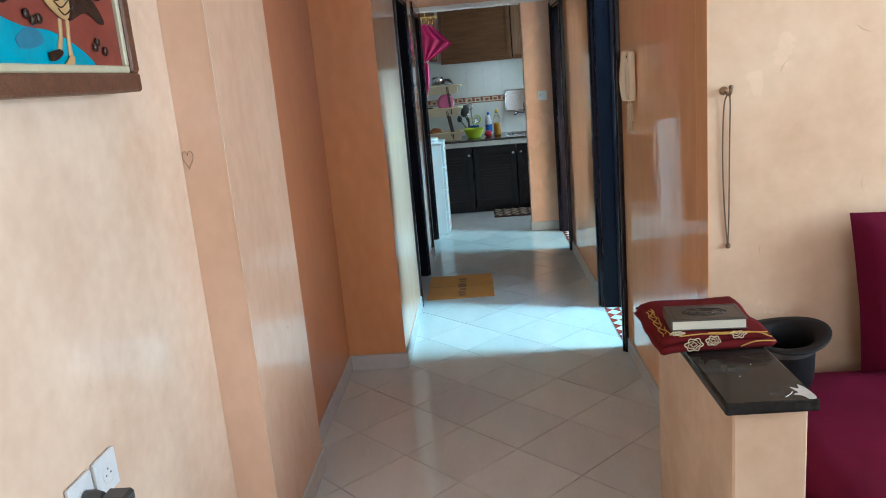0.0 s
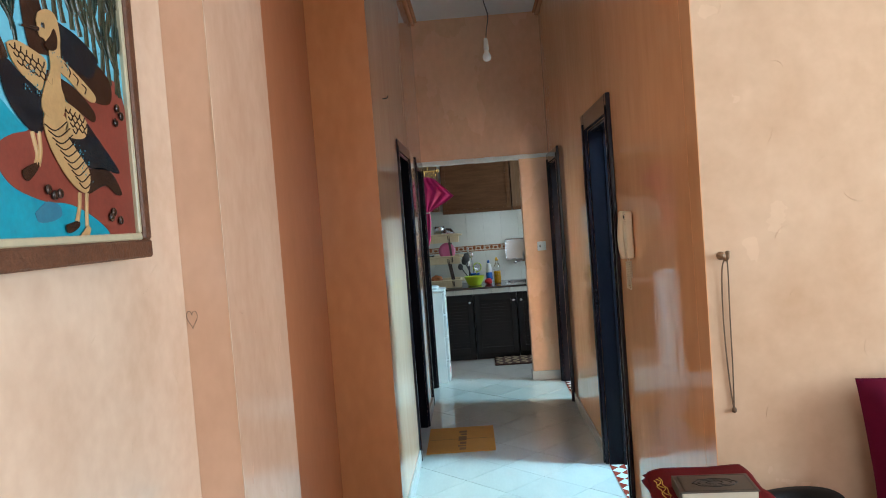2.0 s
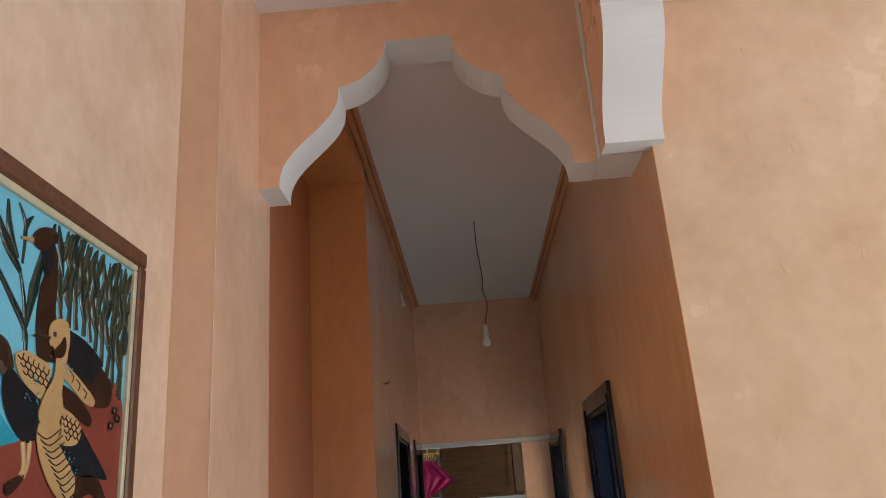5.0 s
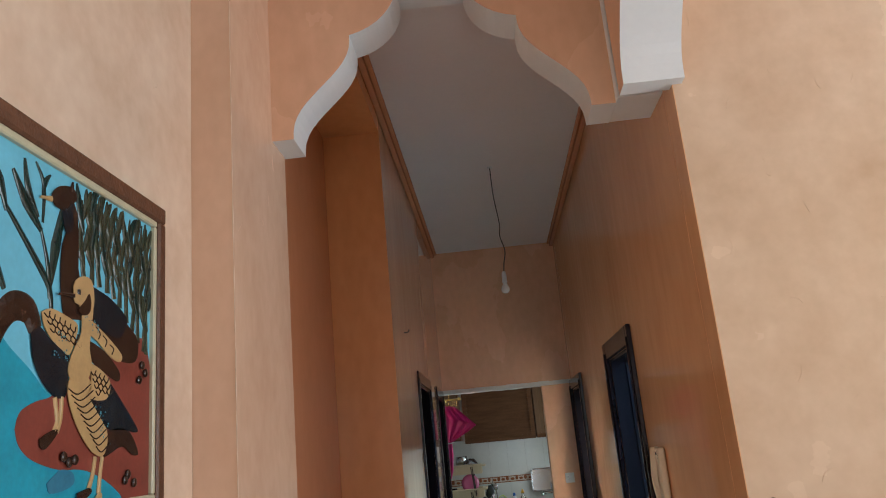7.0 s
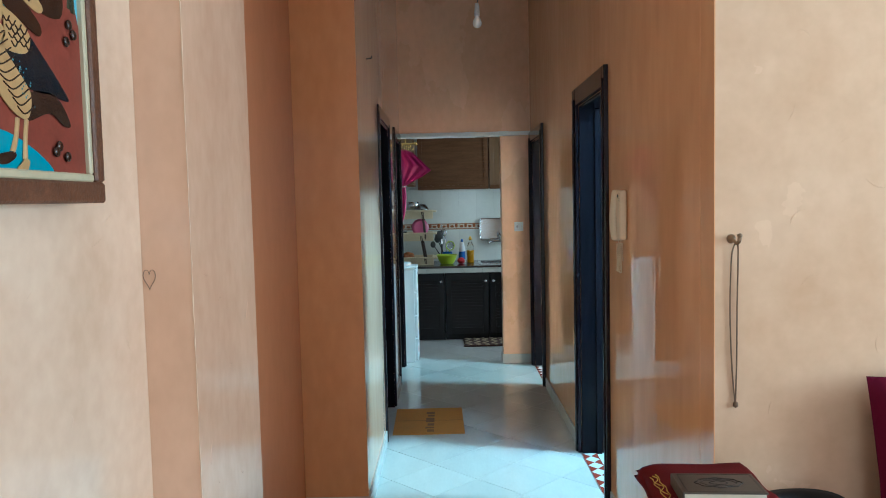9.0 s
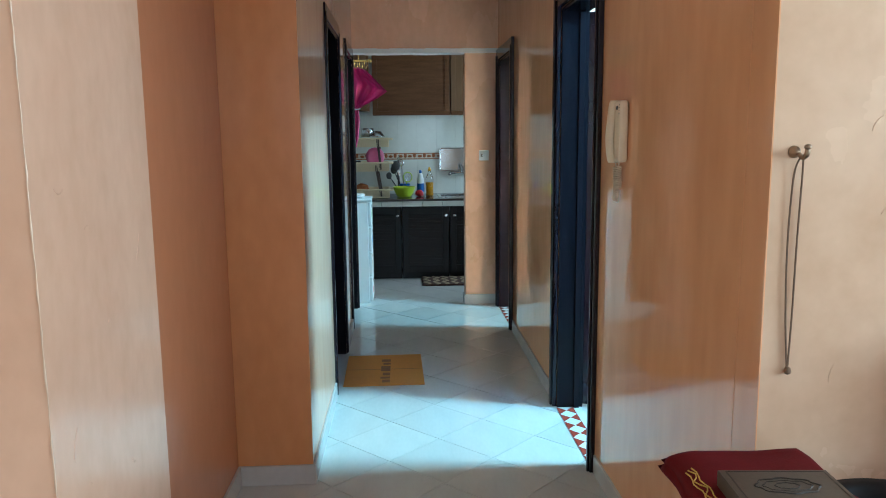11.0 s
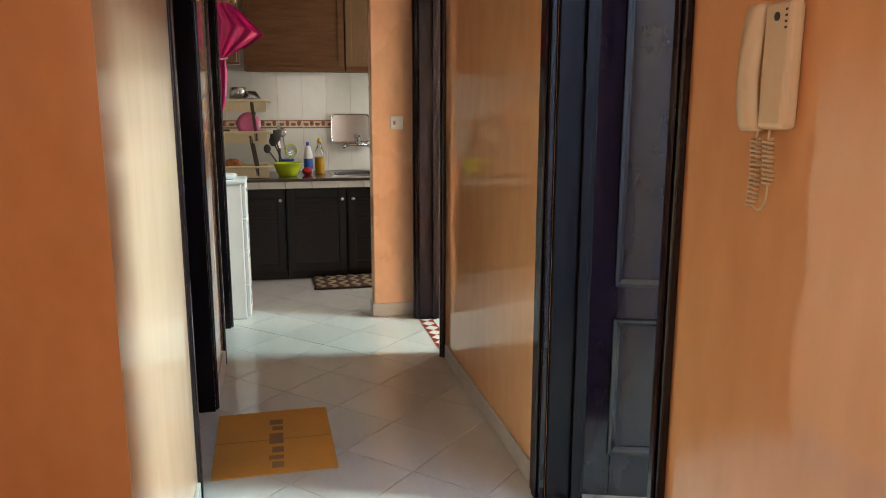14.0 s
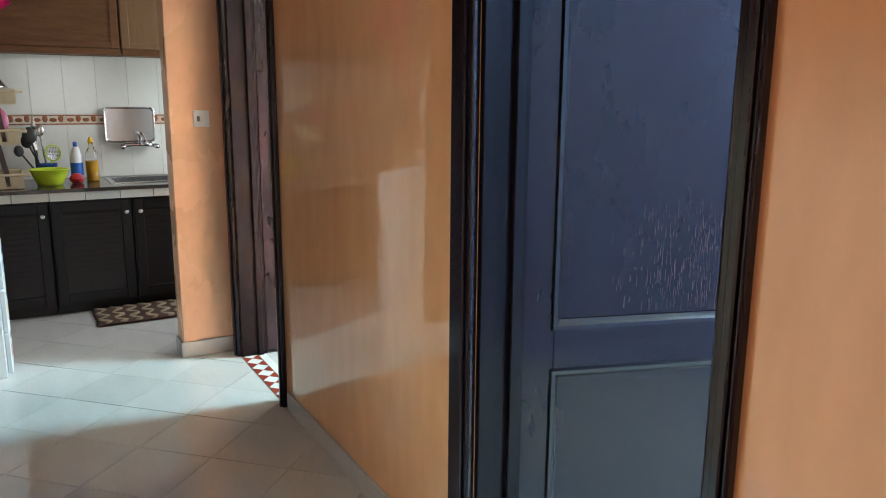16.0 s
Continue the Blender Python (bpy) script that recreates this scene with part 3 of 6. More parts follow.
# ---- raised trowel strokes in the waxed plaster ----
def trowel_marks(name, count, place, parent, seed):
    rnd = random.Random(seed)
    bm = bmesh.new()
    for _ in range(count):
        c, a, ln, bend = (rnd.random(), rnd.random()), rnd.gauss(1.1, 0.7), rnd.uniform(0.02, 0.07), rnd.uniform(-0.012, 0.012)
        pts = []
        for k in range(7):
            t = k / 6 - 0.5
            pts.append(place(c[0], c[1], ln * t * math.cos(a) - bend * t * t * 4 * math.sin(a), ln * t * math.sin(a) + bend * t * t * 4 * math.cos(a)))
        r = rnd.uniform(0.0006, 0.0014)
        tube(pts, [0.0003, r * 0.8, r, r, r * 0.8, r * 0.5, 0.0003], 5, bm)
    return part(name, bm, parent.data.materials[0] if parent.data else M_SALON, parent, smooth=True)


trowel_marks("trowel_marks", 75, lambda u, v, a, b: (-1.0552, -0.2 + 2.38 * u + a, 0.3 + 3.0 * v + b), bpy.data.objects["wall_salon_left"], 3)
trowel_marks("trowel_marks", 75, lambda u, v, a, b: (0.55 + 1.5 * u + a, WALL_Y - 0.0002, 0.6 + 2.6 * v + b), bpy.data.objects["wall_hook"], 8)
trowel_marks("trowel_marks", 16, lambda u, v, a, b: (-0.9268, 2.24 + 0.5 * u + a, 0.3 + 3.0 * v + b), bpy.data.objects["pilaster"], 5)


rnd = random.Random(31)
pts, rad = [], []
for k in range(150):
    pts.append((-0.9272 + rnd.uniform(-0.0006, 0.0006), 2.1768 + rnd.uniform(-0.0006, 0.0006), 0.09 + k * 0.0232))
    rad.append(rnd.choice((0.0006, 0.0010, 0.0014, 0.0024)))
part("worn_edge", tube(pts, rad, 6), M_SALON, bpy.data.objects["pilaster"], "pale chipped plaster edge", smooth=True)


# ---- flaked varnish on the open leaf ----
def varnish_runs(parent, m, x0, x1, z0, z1, count, seed, face=-0.0124):
    """Thin upright slivers of flaked varnish, thicker towards x1."""
    rnd = random.Random(seed)
    bm = bmesh.new()
    for _ in range(count):
        x = x0 + (x1 - x0) * rnd.random() ** 0.55
        z = z0 + (z1 - z0) * rnd.random() ** 1.2
        h, w, lean = rnd.uniform(0.006, 0.042), rnd.uniform(0.0005, 0.0016), rnd.uniform(-0.002, 0.002)
        vs = [bm.verts.new((x + dx, face + dy, z + dz)) for dx, dy, dz in
              ((-w, 0, 0), (w, 0, 0.002), (w * 0.6 + lean, 0, h), (-w * 0.4 + lean, 0, h * 0.93), (lean * 0.5, -0.0009, h * 0.4))]
        for k in range(4):
            bm.faces.new((vs[k], vs[(k + 1) % 4], vs[4]))
    bm.transform(m)
    part("varnish_runs", bm, M_RUNS, parent, "flaked pale varnish runs", tag=None)


door_leaf = [c for c in bpy.data.objects["door_1"].children if c.name.startswith("leaf")][0]
varnish_runs(door_leaf, pose(0.640, RD1[1] + 0.017, 0.012, 0, 0, -18.0), 0.24, 0.61, 0.79, 1.06, 320, 21)


# ---- salon: half wall, seat and what lies on them ----
structure("half_wall", boxes((0.345, 0.518, 1.71, WALL_Y, -0.1, 0.680), bevel=0.005), M_OCHRE, "low peach plaster wall under a marble cap", "low wall")
cap = thing("marble_cap", (0.42, 2.0, 0.680), "polished black marble slab with white veined corner on half wall", "marble slab")
bm = bmesh.new()
box(bm, 0.318, 0.532, 1.678, 2.36, 0.6805, 0.711, bevel=0.007, seg=2)
slab = part("slab", bm, M_MARBLE, cap)


def flat_blob(points, z, up, thick, axis="z"):
    """A thin smooth-edged plate through the points of its outline."""
    ring = spline(list(points) + [points[0]], 4)[:-1]
    bm = bmesh.new()
    lo = [bm.verts.new((p[0], p[1], z)) for p in ring]
    hi = [bm.verts.new((p[0], p[1], z + thick)) for p in ring]
    n = len(ring)
    c0 = bm.verts.new((sum(p[0] for p in ring) / n, sum(p[1] for p in ring) / n, z + thick * 1.05))
    for k in range(n):
        bm.faces.new((hi[k], hi[(k + 1) % n], c0))
        bm.faces.new((lo[k], lo[(k + 1) % n], hi[(k + 1) % n], hi[k]))
    return bm


bm = flat_blob([(0.507, 1.684, 0), (0.526, 1.688, 0), (0.525, 1.735, 0), (0.513, 1.766, 0), (0.507, 1.742, 0), (0.491, 1.752, 0), (0.498, 1.722, 0), (0.484, 1.713, 0), (0.500, 1.703, 0)], 0.7108, 1, 0.0006)
part("vein", bm, M_MARBLEV, slab, "white vein in the corner")
for y, x, l in ((1.70, 0.46, 0.03), (1.90, 0.45, 0.004), (1.83, 0.40, 0.003)):
    part("vein", tube(spline([(x, y, 0.7108), (x + l * 0.5, y + l * 0.4, 0.7110), (x + l, y + l, 0.7108)], 3), [0.0004] + [0.0011] * 5 + [0.0004], 5), M_MARBLEV, slab)

# folded prayer mat: a draped stack of three layers with a hanging rounded edge
mat_thing = thing("prayer_mat", (0.40, 2.10, 0.711), "folded crimson prayer mat with cream flowers on the marble cap", "prayer mat")


def soft_slab(x0, x1, y0, y1, z0, z1, wob, droop=0.0, nx=26, ny=22, seed=0.0):
    """A thick soft rectangle with rolled edges, a little uneven; droop lowers its low-x border."""
    bm = bmesh.new()
    top, low = [], []
    for j in range(ny + 1):
        v = j / ny
        rt, rl = [], []
        for i in range(nx + 1):
            u = i / nx
            e = min(u, 1 - u, 1) * (x1 - x0)
            f = min(v, 1 - v, 1) * (y1 - y0)
            r = (z1 - z0) / 2
            k = min(1.0, math.sqrt(max(0.0, 1 - (1 - min(1, e / r)) ** 2)), math.sqrt(max(0.0, 1 - (1 - min(1, f / r)) ** 2)))
            x, y = x0 + u * (x1 - x0), y0 + v * (y1 - y0)
            n = wob * noise.noise(Vector((x * 11 + seed, y * 11, seed)))
            sag = -droop * max(0.0, 1 - u / 0.22) ** 2
            zm = (z0 + z1) / 2 + sag
            xo = 0.012 * noise.noise(Vector((y * 9 + seed, 3.1, seed)))
            rt.append(bm.verts.new((x + xo, y + xo * 0.7, zm + r * k + n * k)))
            rl.append(bm.verts.new((x + xo, y + xo * 0.7, zm - r * k)))
        top.append(rt)
        low.append(rl)
    for j in range(ny):
        for i in range(nx):
            bm.faces.new((top[j][i], top[j][i + 1], top[j + 1][i + 1], top[j + 1][i]))
            bm.faces.new((low[j][i], low[j + 1][i], low[j + 1][i + 1], low[j][i + 1]))
    bmesh.ops.remove_doubles(bm, verts=bm.verts, dist=1e-5)
    return bm


mat_body = part("folded_layer", soft_slab(0.245, 0.560, 1.995, 2.36, 0.7115, 0.739, 0.010, 0.010, seed=2.0), M_MAT_RED, mat_thing, smooth=True)
part("folded_layer", soft_slab(0.250, 0.548, 2.003, 2.35, 0.735, 0.757, 0.005, 0.012, seed=5.0), M_MAT_RED, mat_thing, smooth=True)


def on_mat(u, v, lift=0.0012):
    """A place on the mat's front roll, u along it and v up it and on over the top."""
    if v < 0.046:
        return (u, 1.9915 + 0.008 * (v / 0.046) - lift + 0.002 * math.sin(v / 0.046 * 6.28), 0.713 + v)
    return (u, 1.9995 + (v - 0.046), 0.7595 + lift * 0.5)


for u, v, r, turn in ((0.335, 0.024, 0.022, 0.3), (0.386, 0.032, 0.017, 1.1), (0.455, 0.050, 0.019, 0.7), (0.300, 0.075, 0.018, 0.2)):
    bm = bmesh.new()
    for size, lobes, thick in ((1.0, 6, 0.0030), (0.68, 5, 0.0022), (0.34, 4, 0.0022)):
        ring = []
        for k in range(49):
            a = 2 * math.pi * k / 48
            q = r * size * (1 + 0.13 * math.cos(lobes * a + turn) + 0.06 * math.sin(2 * a + turn))
            ring.append(on_mat(u + q * math.cos(a), max(0.002, v + 0.75 * q * math.sin(a)), 0.0002))
        tube(ring, thick * 0.5, 5, bm)
    part("woven_flower", bm, M_MAT_CREAM, mat_body, "cream woven flower")
for pts in (((0.30, 0.052), (0.36, 0.060), (0.42, 0.050), (0.48, 0.056), (0.54, 0.034)), ((0.38, 0.066), (0.45, 0.058), (0.53, 0.046)), ((0.46, 0.012), (0.50, 0.024), (0.55, 0.022))):
    c = spline([(p[0], p[1], 0) for p in pts], 6)
    part("woven_stem", tube([on_mat(p.x, p.y, 0.0004) for p in c], 0.0019, 5), M_GOLDWEAVE, mat_body, "gold woven stem")
for x, y0, y1, wv in ((0.262, 2.03, 2.24, 0.003), (0.281, 2.03, 2.26, 0.003), (0.272, 2.05, 2.25, 0.008)):
    n = 14
    part("woven_border", tube([(x + wv * math.sin(k * 1.6), y0 + (y1 - y0) * k / n, 0.7545 + 0.001 * math.sin(k)) for k in range(n + 1)], 0.0015, 6), M_GOLDWEAVE, mat_body, "gold border line")

book = thing("book", (0.39, 2.10, 0.757), "closed dark brown hardback book with tooled oval medallion", "book")
BT = pose(0.394, 2.102, 0.7605, 0, 0, -4) @ Matrix.Diagonal((1.08, 1.05, 1.0, 1))
bm = boxes((-0.093, 0.093, -0.062, 0.062, 0.0, 0.003), (-0.093, 0.093, -0.062, 0.062, 0.027, 0.031), (-0.096, -0.091, -0.062, 0.062, 0.0, 0.031), bevel=0.0012)
bm.transform(BT)
cover = part("cover", bm, M_BOOK, book)
bm = boxes((-0.090, 0.089, -0.0595, 0.0595, 0.0032, 0.0268))
bm.transform(BT)
part("page_block", bm, M_PAGES, book, "cream page block")
bm = bmesh.new()
for rx, ry, w in ((0.052, 0.028, 0.0035), (0.040, 0.019, 0.002), (0.020, 0.011, 0.0025)):
    tube([(rx * math.cos(a) * (1 + 0.06 * math.cos(8 * a)), ry * math.sin(a) * (1 + 0.06 * math.cos(8 * a)), 0.0312) for a in [2 * math.pi * k / 40 for k in range(41)]], w * 0.5, 5, bm)
bm.transform(BT)
part("medallion", bm, M_BOOKD, cover)
bm = bmesh.new()
for s in ((-0.084, 0.086, -0.056, -0.054), (-0.084, 0.086, 0.054, 0.056), (-0.084, -0.082, -0.054, 0.054), (0.084, 0.086, -0.054, 0.054)):
    box(bm, s[0], s[1], s[2], s[3], 0.031, 0.0316)
bm.transform(BT)
part("border_tooling", bm, M_BOOKD, cover)

seat = thing("banquette", (1.5, 1.9, 0.0), "crimson fabric banquette along the peach wall", "sofa")
part("base", boxes((0.56, 2.6, 1.30, WALL_Y - 0.01, 0.0, 0.26), bevel=0.01), M_MAT_RED, seat, "patterned red and cream valance")
part("mattress", soft_slab(0.545, 2.62, 1.24, WALL_Y - 0.008, 0.25, 0.468, 0.006, 0, 60, 30, 1.0), M_SOFA, seat, smooth=True)
bm = bmesh.new()
for k in range(9):
    tube(spline([(0.556, 1.34 + k * 0.07, 0.10), (0.553, 1.37 + k * 0.07, 0.14), (0.556, 1.36 + k * 0.07, 0.19), (0.553, 1.40 + k * 0.07, 0.22)], 4), 0.006, 6, bm)
part("valance_pattern", bm, M_MAT_CREAM, seat)


def cushion(x0, x1, y0, z0, z1, thick, lean):
    """A plump square cushion with pinched corners, leaning on the wall."""
    n = 18
    bm = bmesh.new()
    rows = {}
    for side in (1, -1):
        for j in range(n + 1):
            for i in range(n + 1):
                u, v = 2 * i / n - 1, 2 * j / n - 1
                puff = max(0.0, (1 - u ** 4) * (1 - v ** 4)) ** 0.5
                pin = 1 - 0.035 * (1 - u * u) * (v * v)
                pin2 = 1 - 0.035 * (1 - v * v) * (u * u)
                x = (x0 + x1) / 2 + (x1 - x0) / 2 * u * pin2 - 0.022 * v
                z = (z0 + z1) / 2 + (z1 - z0) / 2 * v * pin
                y = y0 + side * thick / 2 * puff + lean * v + 0.004 * noise.noise(Vector((x * 9, z * 9, side)))
                rows[side, j, i] = bm.verts.new((x, y, z))
        for j in range(n):
            for i in range(n):
                bm.faces.new((rows[side, j, i], rows[side, j, i + 1], rows[side, j + 1, i + 1], rows[side, j + 1, i]))
    bmesh.ops.remove_doubles(bm, verts=bm.verts, dist=1e-5)
    return bm


cu = thing("cushion", (1.20, 2.36, 0.466), "square crimson back cushion leaning against the wall", "cushion")
part("cover", cushion(0.935, 1.50, 2.365, 0.462, 0.985, 0.15, 0.012), M_SOFA, cu, smooth=True)

hat = thing("hat", (0.70, 2.26, 0.468), "black straw hat lying upside down on the banquette", "hat")
HT = pose(0.692, 2.275, 0.475, 5, -4, 0) @ Matrix.Diagonal((0.94, 0.94, 0.98, 1))
prof = [(0.0, 0.0), (0.05, 0.002), (0.075, 0.012), (0.084, 0.04), (0.089, 0.13), (0.092, 0.165), (0.108, 0.174), (0.134, 0.178), (0.136, 0.182), (0.134, 0.185), (0.108, 0.181), (0.090, 0.172), (0.084, 0.13), (0.079, 0.04), (0.07, 0.018), (0.0, 0.012)]
bm = lathe(prof, (0, 0, 0), 40)
for v in bm.verts:
    if v.co.z > 0.17:
        v.co.z += 0.012 * math.cos(2 * math.atan2(v.co.y, v.co.x)) * (math.hypot(v.co.x, v.co.y) - 0.09) / 0.06
bm.transform(HT)
part("felt", bm, M_HAT, hat, smooth=True)
bm = lathe([(0.0895, 0.135), (0.0925, 0.135), (0.0945, 0.163), (0.0915, 0.163)], (0, 0, 0), 40, caps=False)
bm.transform(HT)
part("band", bm, M_GREY, hat)

# hook with a hanging looped cord
hk = thing("wall_hook", (0.567, WALL_Y, 1.395), "small metal wall hook beside the passage", "hook")
bm = lathe([(0.0, 0.0), (0.014, 0.0), (0.013, 0.005), (0.007, 0.010), (0.005, 0.018), (0.0, 0.018)], (0, 0, 0), 16)
bm.transform(pose(0.562, WALL_Y, 1.380, 90, 0, 0))
part("rose", bm, M_BRONZE, hk, smooth=True)
part("prong", tube(spline([(0.564, WALL_Y - 0.012, 1.380), (0.568, WALL_Y - 0.026, 1.368), (0.572, WALL_Y - 0.034, 1.374), (0.573, WALL_Y - 0.036, 1.388)], 5), [0.005] * 10 + [0.006] * 6, 8), M_BRONZE, hk, smooth=True)
bm = lathe([(0.0, -0.007), (0.006, -0.005), (0.008, 0.0), (0.006, 0.005), (0.0, 0.007)], (0.573, WALL_Y - 0.036, 1.391), 12)
part("prong_tip", bm, M_BRONZE, hk, smooth=True)
cd = thing("hanging_cord", (0.57, WALL_Y - 0.02, 1.376), "thin brown looped cord hanging from the hook", "cord")
part("strand", tube(spline([(0.568, WALL_Y - 0.024, 1.374), (0.560, WALL_Y - 0.010, 1.33), (0.557, WALL_Y - 0.006, 1.18), (0.562, WALL_Y - 0.006, 1.02), (0.572, WALL_Y - 0.006, 0.895)], 6), 0.0022, 6), M_ROPE, cd)
part("strand", tube(spline([(0.570, WALL_Y - 0.024, 1.374), (0.579, WALL_Y - 0.010, 1.34), (0.578, WALL_Y - 0.006, 1.18), (0.577, WALL_Y - 0.006, 1.02), (0.574, WALL_Y - 0.006, 0.895)], 6), 0.0022, 6), M_ROPE, cd)
part("knot", lathe([(0.0, -0.010), (0.007, -0.006), (0.008, 0.0), (0.006, 0.007), (0.0, 0.010)], (0.573, WALL_Y - 0.009, 0.888), 10), M_ROPE, cd, smooth=True)

# wall sockets with a plug
for y0, dx in ((1.337, 0.0), (1.437, 0.004)):
    so = thing("wall_socket", (-1.03, y0 + 0.043, 0.73), "square white plastic wall socket", "socket", "sockets by the picture")
    part("plate", boxes((-1.0548, -1.042, y0, y0 + 0.086, 0.688, 0.776), bevel=0.004), M_PLASTIC, so)
    bm = lathe([(0.0, 0.0), (0.0215, 0.0), (0.0215, 0.0012), (0.0200, 0.0018), (0.0190, 0.0010), (0.0, 0.0008)], (0, 0, 0), 24)
    bm.transform(pose(-1.042, y0 + 0.043, 0.732, 0, 90, 0))
    well = part("well", bm, M_PLASTIC, so)
    for dy, dz in ((-0.0095, 0), (0.0095, 0), (0, 0.012)):
        bm = lathe([(0.0, 0), (0.0026, 0), (0.0024, 0.0004), (0, 0.0005)], (0, 0, 0), 10)
        bm.transform(pose(-1.0411, y0 + 0.043 + dy, 0.732 + dz, 0, 90, 0))
        part("pin_hole", bm, M_GREY, well)
pl = thing("plug", (-0.99, 1.368, 0.72), "black plug pushed into the wall socket", "plug")
bm = lathe([(0.0, 0), (0.019, 0), (0.019, 0.02), (0.014, 0.035), (0.0, 0.035)], (0, 0, 0), 14)
bm.transform(pose(-1.038, 1.380, 0.732, 0, 90, 0))
box(bm, -1.005, -0.95, 1.362, 1.41, 0.712, 0.740, bevel=0.006)
part("body", bm, M_GREY, pl)
part("lead", tube(spline([(-0.95, 1.39, 0.722), (-0.93, 1.40, 0.66), (-0.96, 1.39, 0.4), (-0.98, 1.36, 0.02)], 5), 0.004, 6), M_GREY, pl)

# heart drawn in pencil on the pilaster's front
ht = thing("drawn_heart", (-1.037, 2.176, 1.33), "small heart drawn in pencil on the plaster", "drawing")
pts = []
for k in range(25):
    a = 2 * math.pi * k / 24
    pts.append((-1.037 + 0.0010 * 16 * math.sin(a) ** 3, 2.1760, 1.330 + 0.0018 * (13 * math.cos(a) - 5 * math.cos(2 * a) - 2 * math.cos(3 * a) - math.cos(4 * a))))
part("pencil_line", tube(pts, 0.0007, 5), M_PENCIL, ht)

# picture with enamelled birds by the water
PX = -0.985
pic = thing("framed_picture", (-1.0, 1.30, 1.9), "framed relief picture of three water birds among reeds", "picture")
Y0, Y1, Z0, Z1 = 0.80, 1.820, 1.523, 2.262
fr = bmesh.new()
for s in ((Y0, Y1, Z0, Z0 + 0.042), (Y0, Y1, Z1 - 0.042, Z1), (Y1 - 0.036, Y1, Z0 + 0.042, Z1 - 0.042), (Y0, Y0 + 0.036, Z0 + 0.042, Z1 - 0.042)):
    box(fr, -1.0548, -0.974, s[0], s[1], s[2], s[3], bevel=0.005)
frame_ob = part("frame", fr, M_PICFR, pic, "brown embossed frame")
fr = bmesh.new()
for s in ((Y0 + 0.036, Y1 - 0.036, Z0 + 0.042, Z0 + 0.058), (Y0 + 0.036, Y1 - 0.036, Z1 - 0.058, Z1 - 0.042), (Y1 - 0.05, Y1 - 0.036, Z0 + 0.058, Z1 - 0.058), (Y0 + 0.036, Y0 + 0.05, Z0 + 0.058, Z1 - 0.058)):
    box(fr, -1.0, -0.980, *s, bevel=0.003)
part("slip", fr, M_PICGOLD, frame_ob, "pale gold inner slip")
part("sky_field", boxes((-1.02, PX - 0.006, Y0 + 0.04, Y1 - 0.04, Z0 + 0.045, Z1 - 0.045)), M_SKY, pic)


def patch(name, outline, layer, material, n=4):
    """A thin raised field of the picture; outline in (along the wall, height)."""
    ring = spline([(q[0], q[1], 0) for q in outline] + [(outline[0][0], outline[0][1], 0)], n)[:-1]
    ring = [(min(max(p.x, Y0 + 0.045), Y1 - 0.045), min(max(p.y, Z0 + 0.05), Z1 - 0.05)) for p in ring]
    bm = bmesh.new()
    x = PX - 0.006 + layer * 0.0006
    vs = [bm.verts.new((x, y, z)) for y, z in ring]
    face = bm.faces.new(vs)
    ext = bmesh.ops.extrude_face_region(bm, geom=[face])
    bmesh.ops.translate(bm, verts=[v for v in ext["geom"] if isinstance(v, bmesh.types.BMVert)], vec=(-0.0016, 0, 0))
    bmesh.ops.triangulate(bm, faces=[f for f in bm.faces if len(f.verts) > 4])
    return part(name, bm, material, pic)


def stroke(name, points, widths, layer, material, parent=None, n=5):
    """A tapered raised band along points in (along the wall, height)."""
    c = spline([(p[0], p[1], 0) for p in points], n)
    bm = bmesh.new()
    x = PX - 0.006 + layer * 0.0006
    rows = []
    for i, p in enumerate(c):
        t = i / (len(c) - 1) * (len(widths) - 1)
        k = min(int(t), len(widths) - 2)
        w = widths[k] + (widths[k + 1] - widths[k]) * (t - k)
        d = (c[min(i + 1, len(c) - 1)] - c[max(i - 1, 0)]).normalized()
        nx, ny = -d.y, d.x
        rows.append([bm.verts.new((x - 0.003, p.x + nx * w, p.y + ny * w)), bm.verts.new((x, p.x + nx * w * 0.8, p.y + ny * w * 0.8)),
                     bm.verts.new((x + 0.0008, p.x, p.y)), bm.verts.new((x, p.x - nx * w * 0.8, p.y - ny * w * 0.8)), bm.verts.new((x - 0.003, p.x - nx * w, p.y - ny * w))])
    for a, b in zip(rows, rows[1:]):
        for k in range(4):
            bm.faces.new((a[k], a[k + 1], b[k + 1], b[k]))
    return part(name, bm, material, parent or pic, smooth=True)


def reed_leaf(base, tip, q):
    """One blade that leaves a reed's stem, in turn to either side."""
    t, s = 0.2 + 0.19 * q, 1 if q % 2 else -1
    py, pz, ln = base[0] + (tip[0] - base[0]) * t, base[1] + (tip[1] - base[1]) * t, rnd.uniform(0.07, 0.12)
    ends = ((py, pz), (py + s * 0.017, pz + ln * 0.5), (py + s * rnd.uniform(0.018, 0.034), min(pz + ln, 2.20)))
    stroke("reed_leaf", [(min(a, 1.782), b) for a, b in ends], (0.003, 0.012, 0.009, 0.001), 4, M_REEDO if rnd.random() < 0.7 else M_REED)


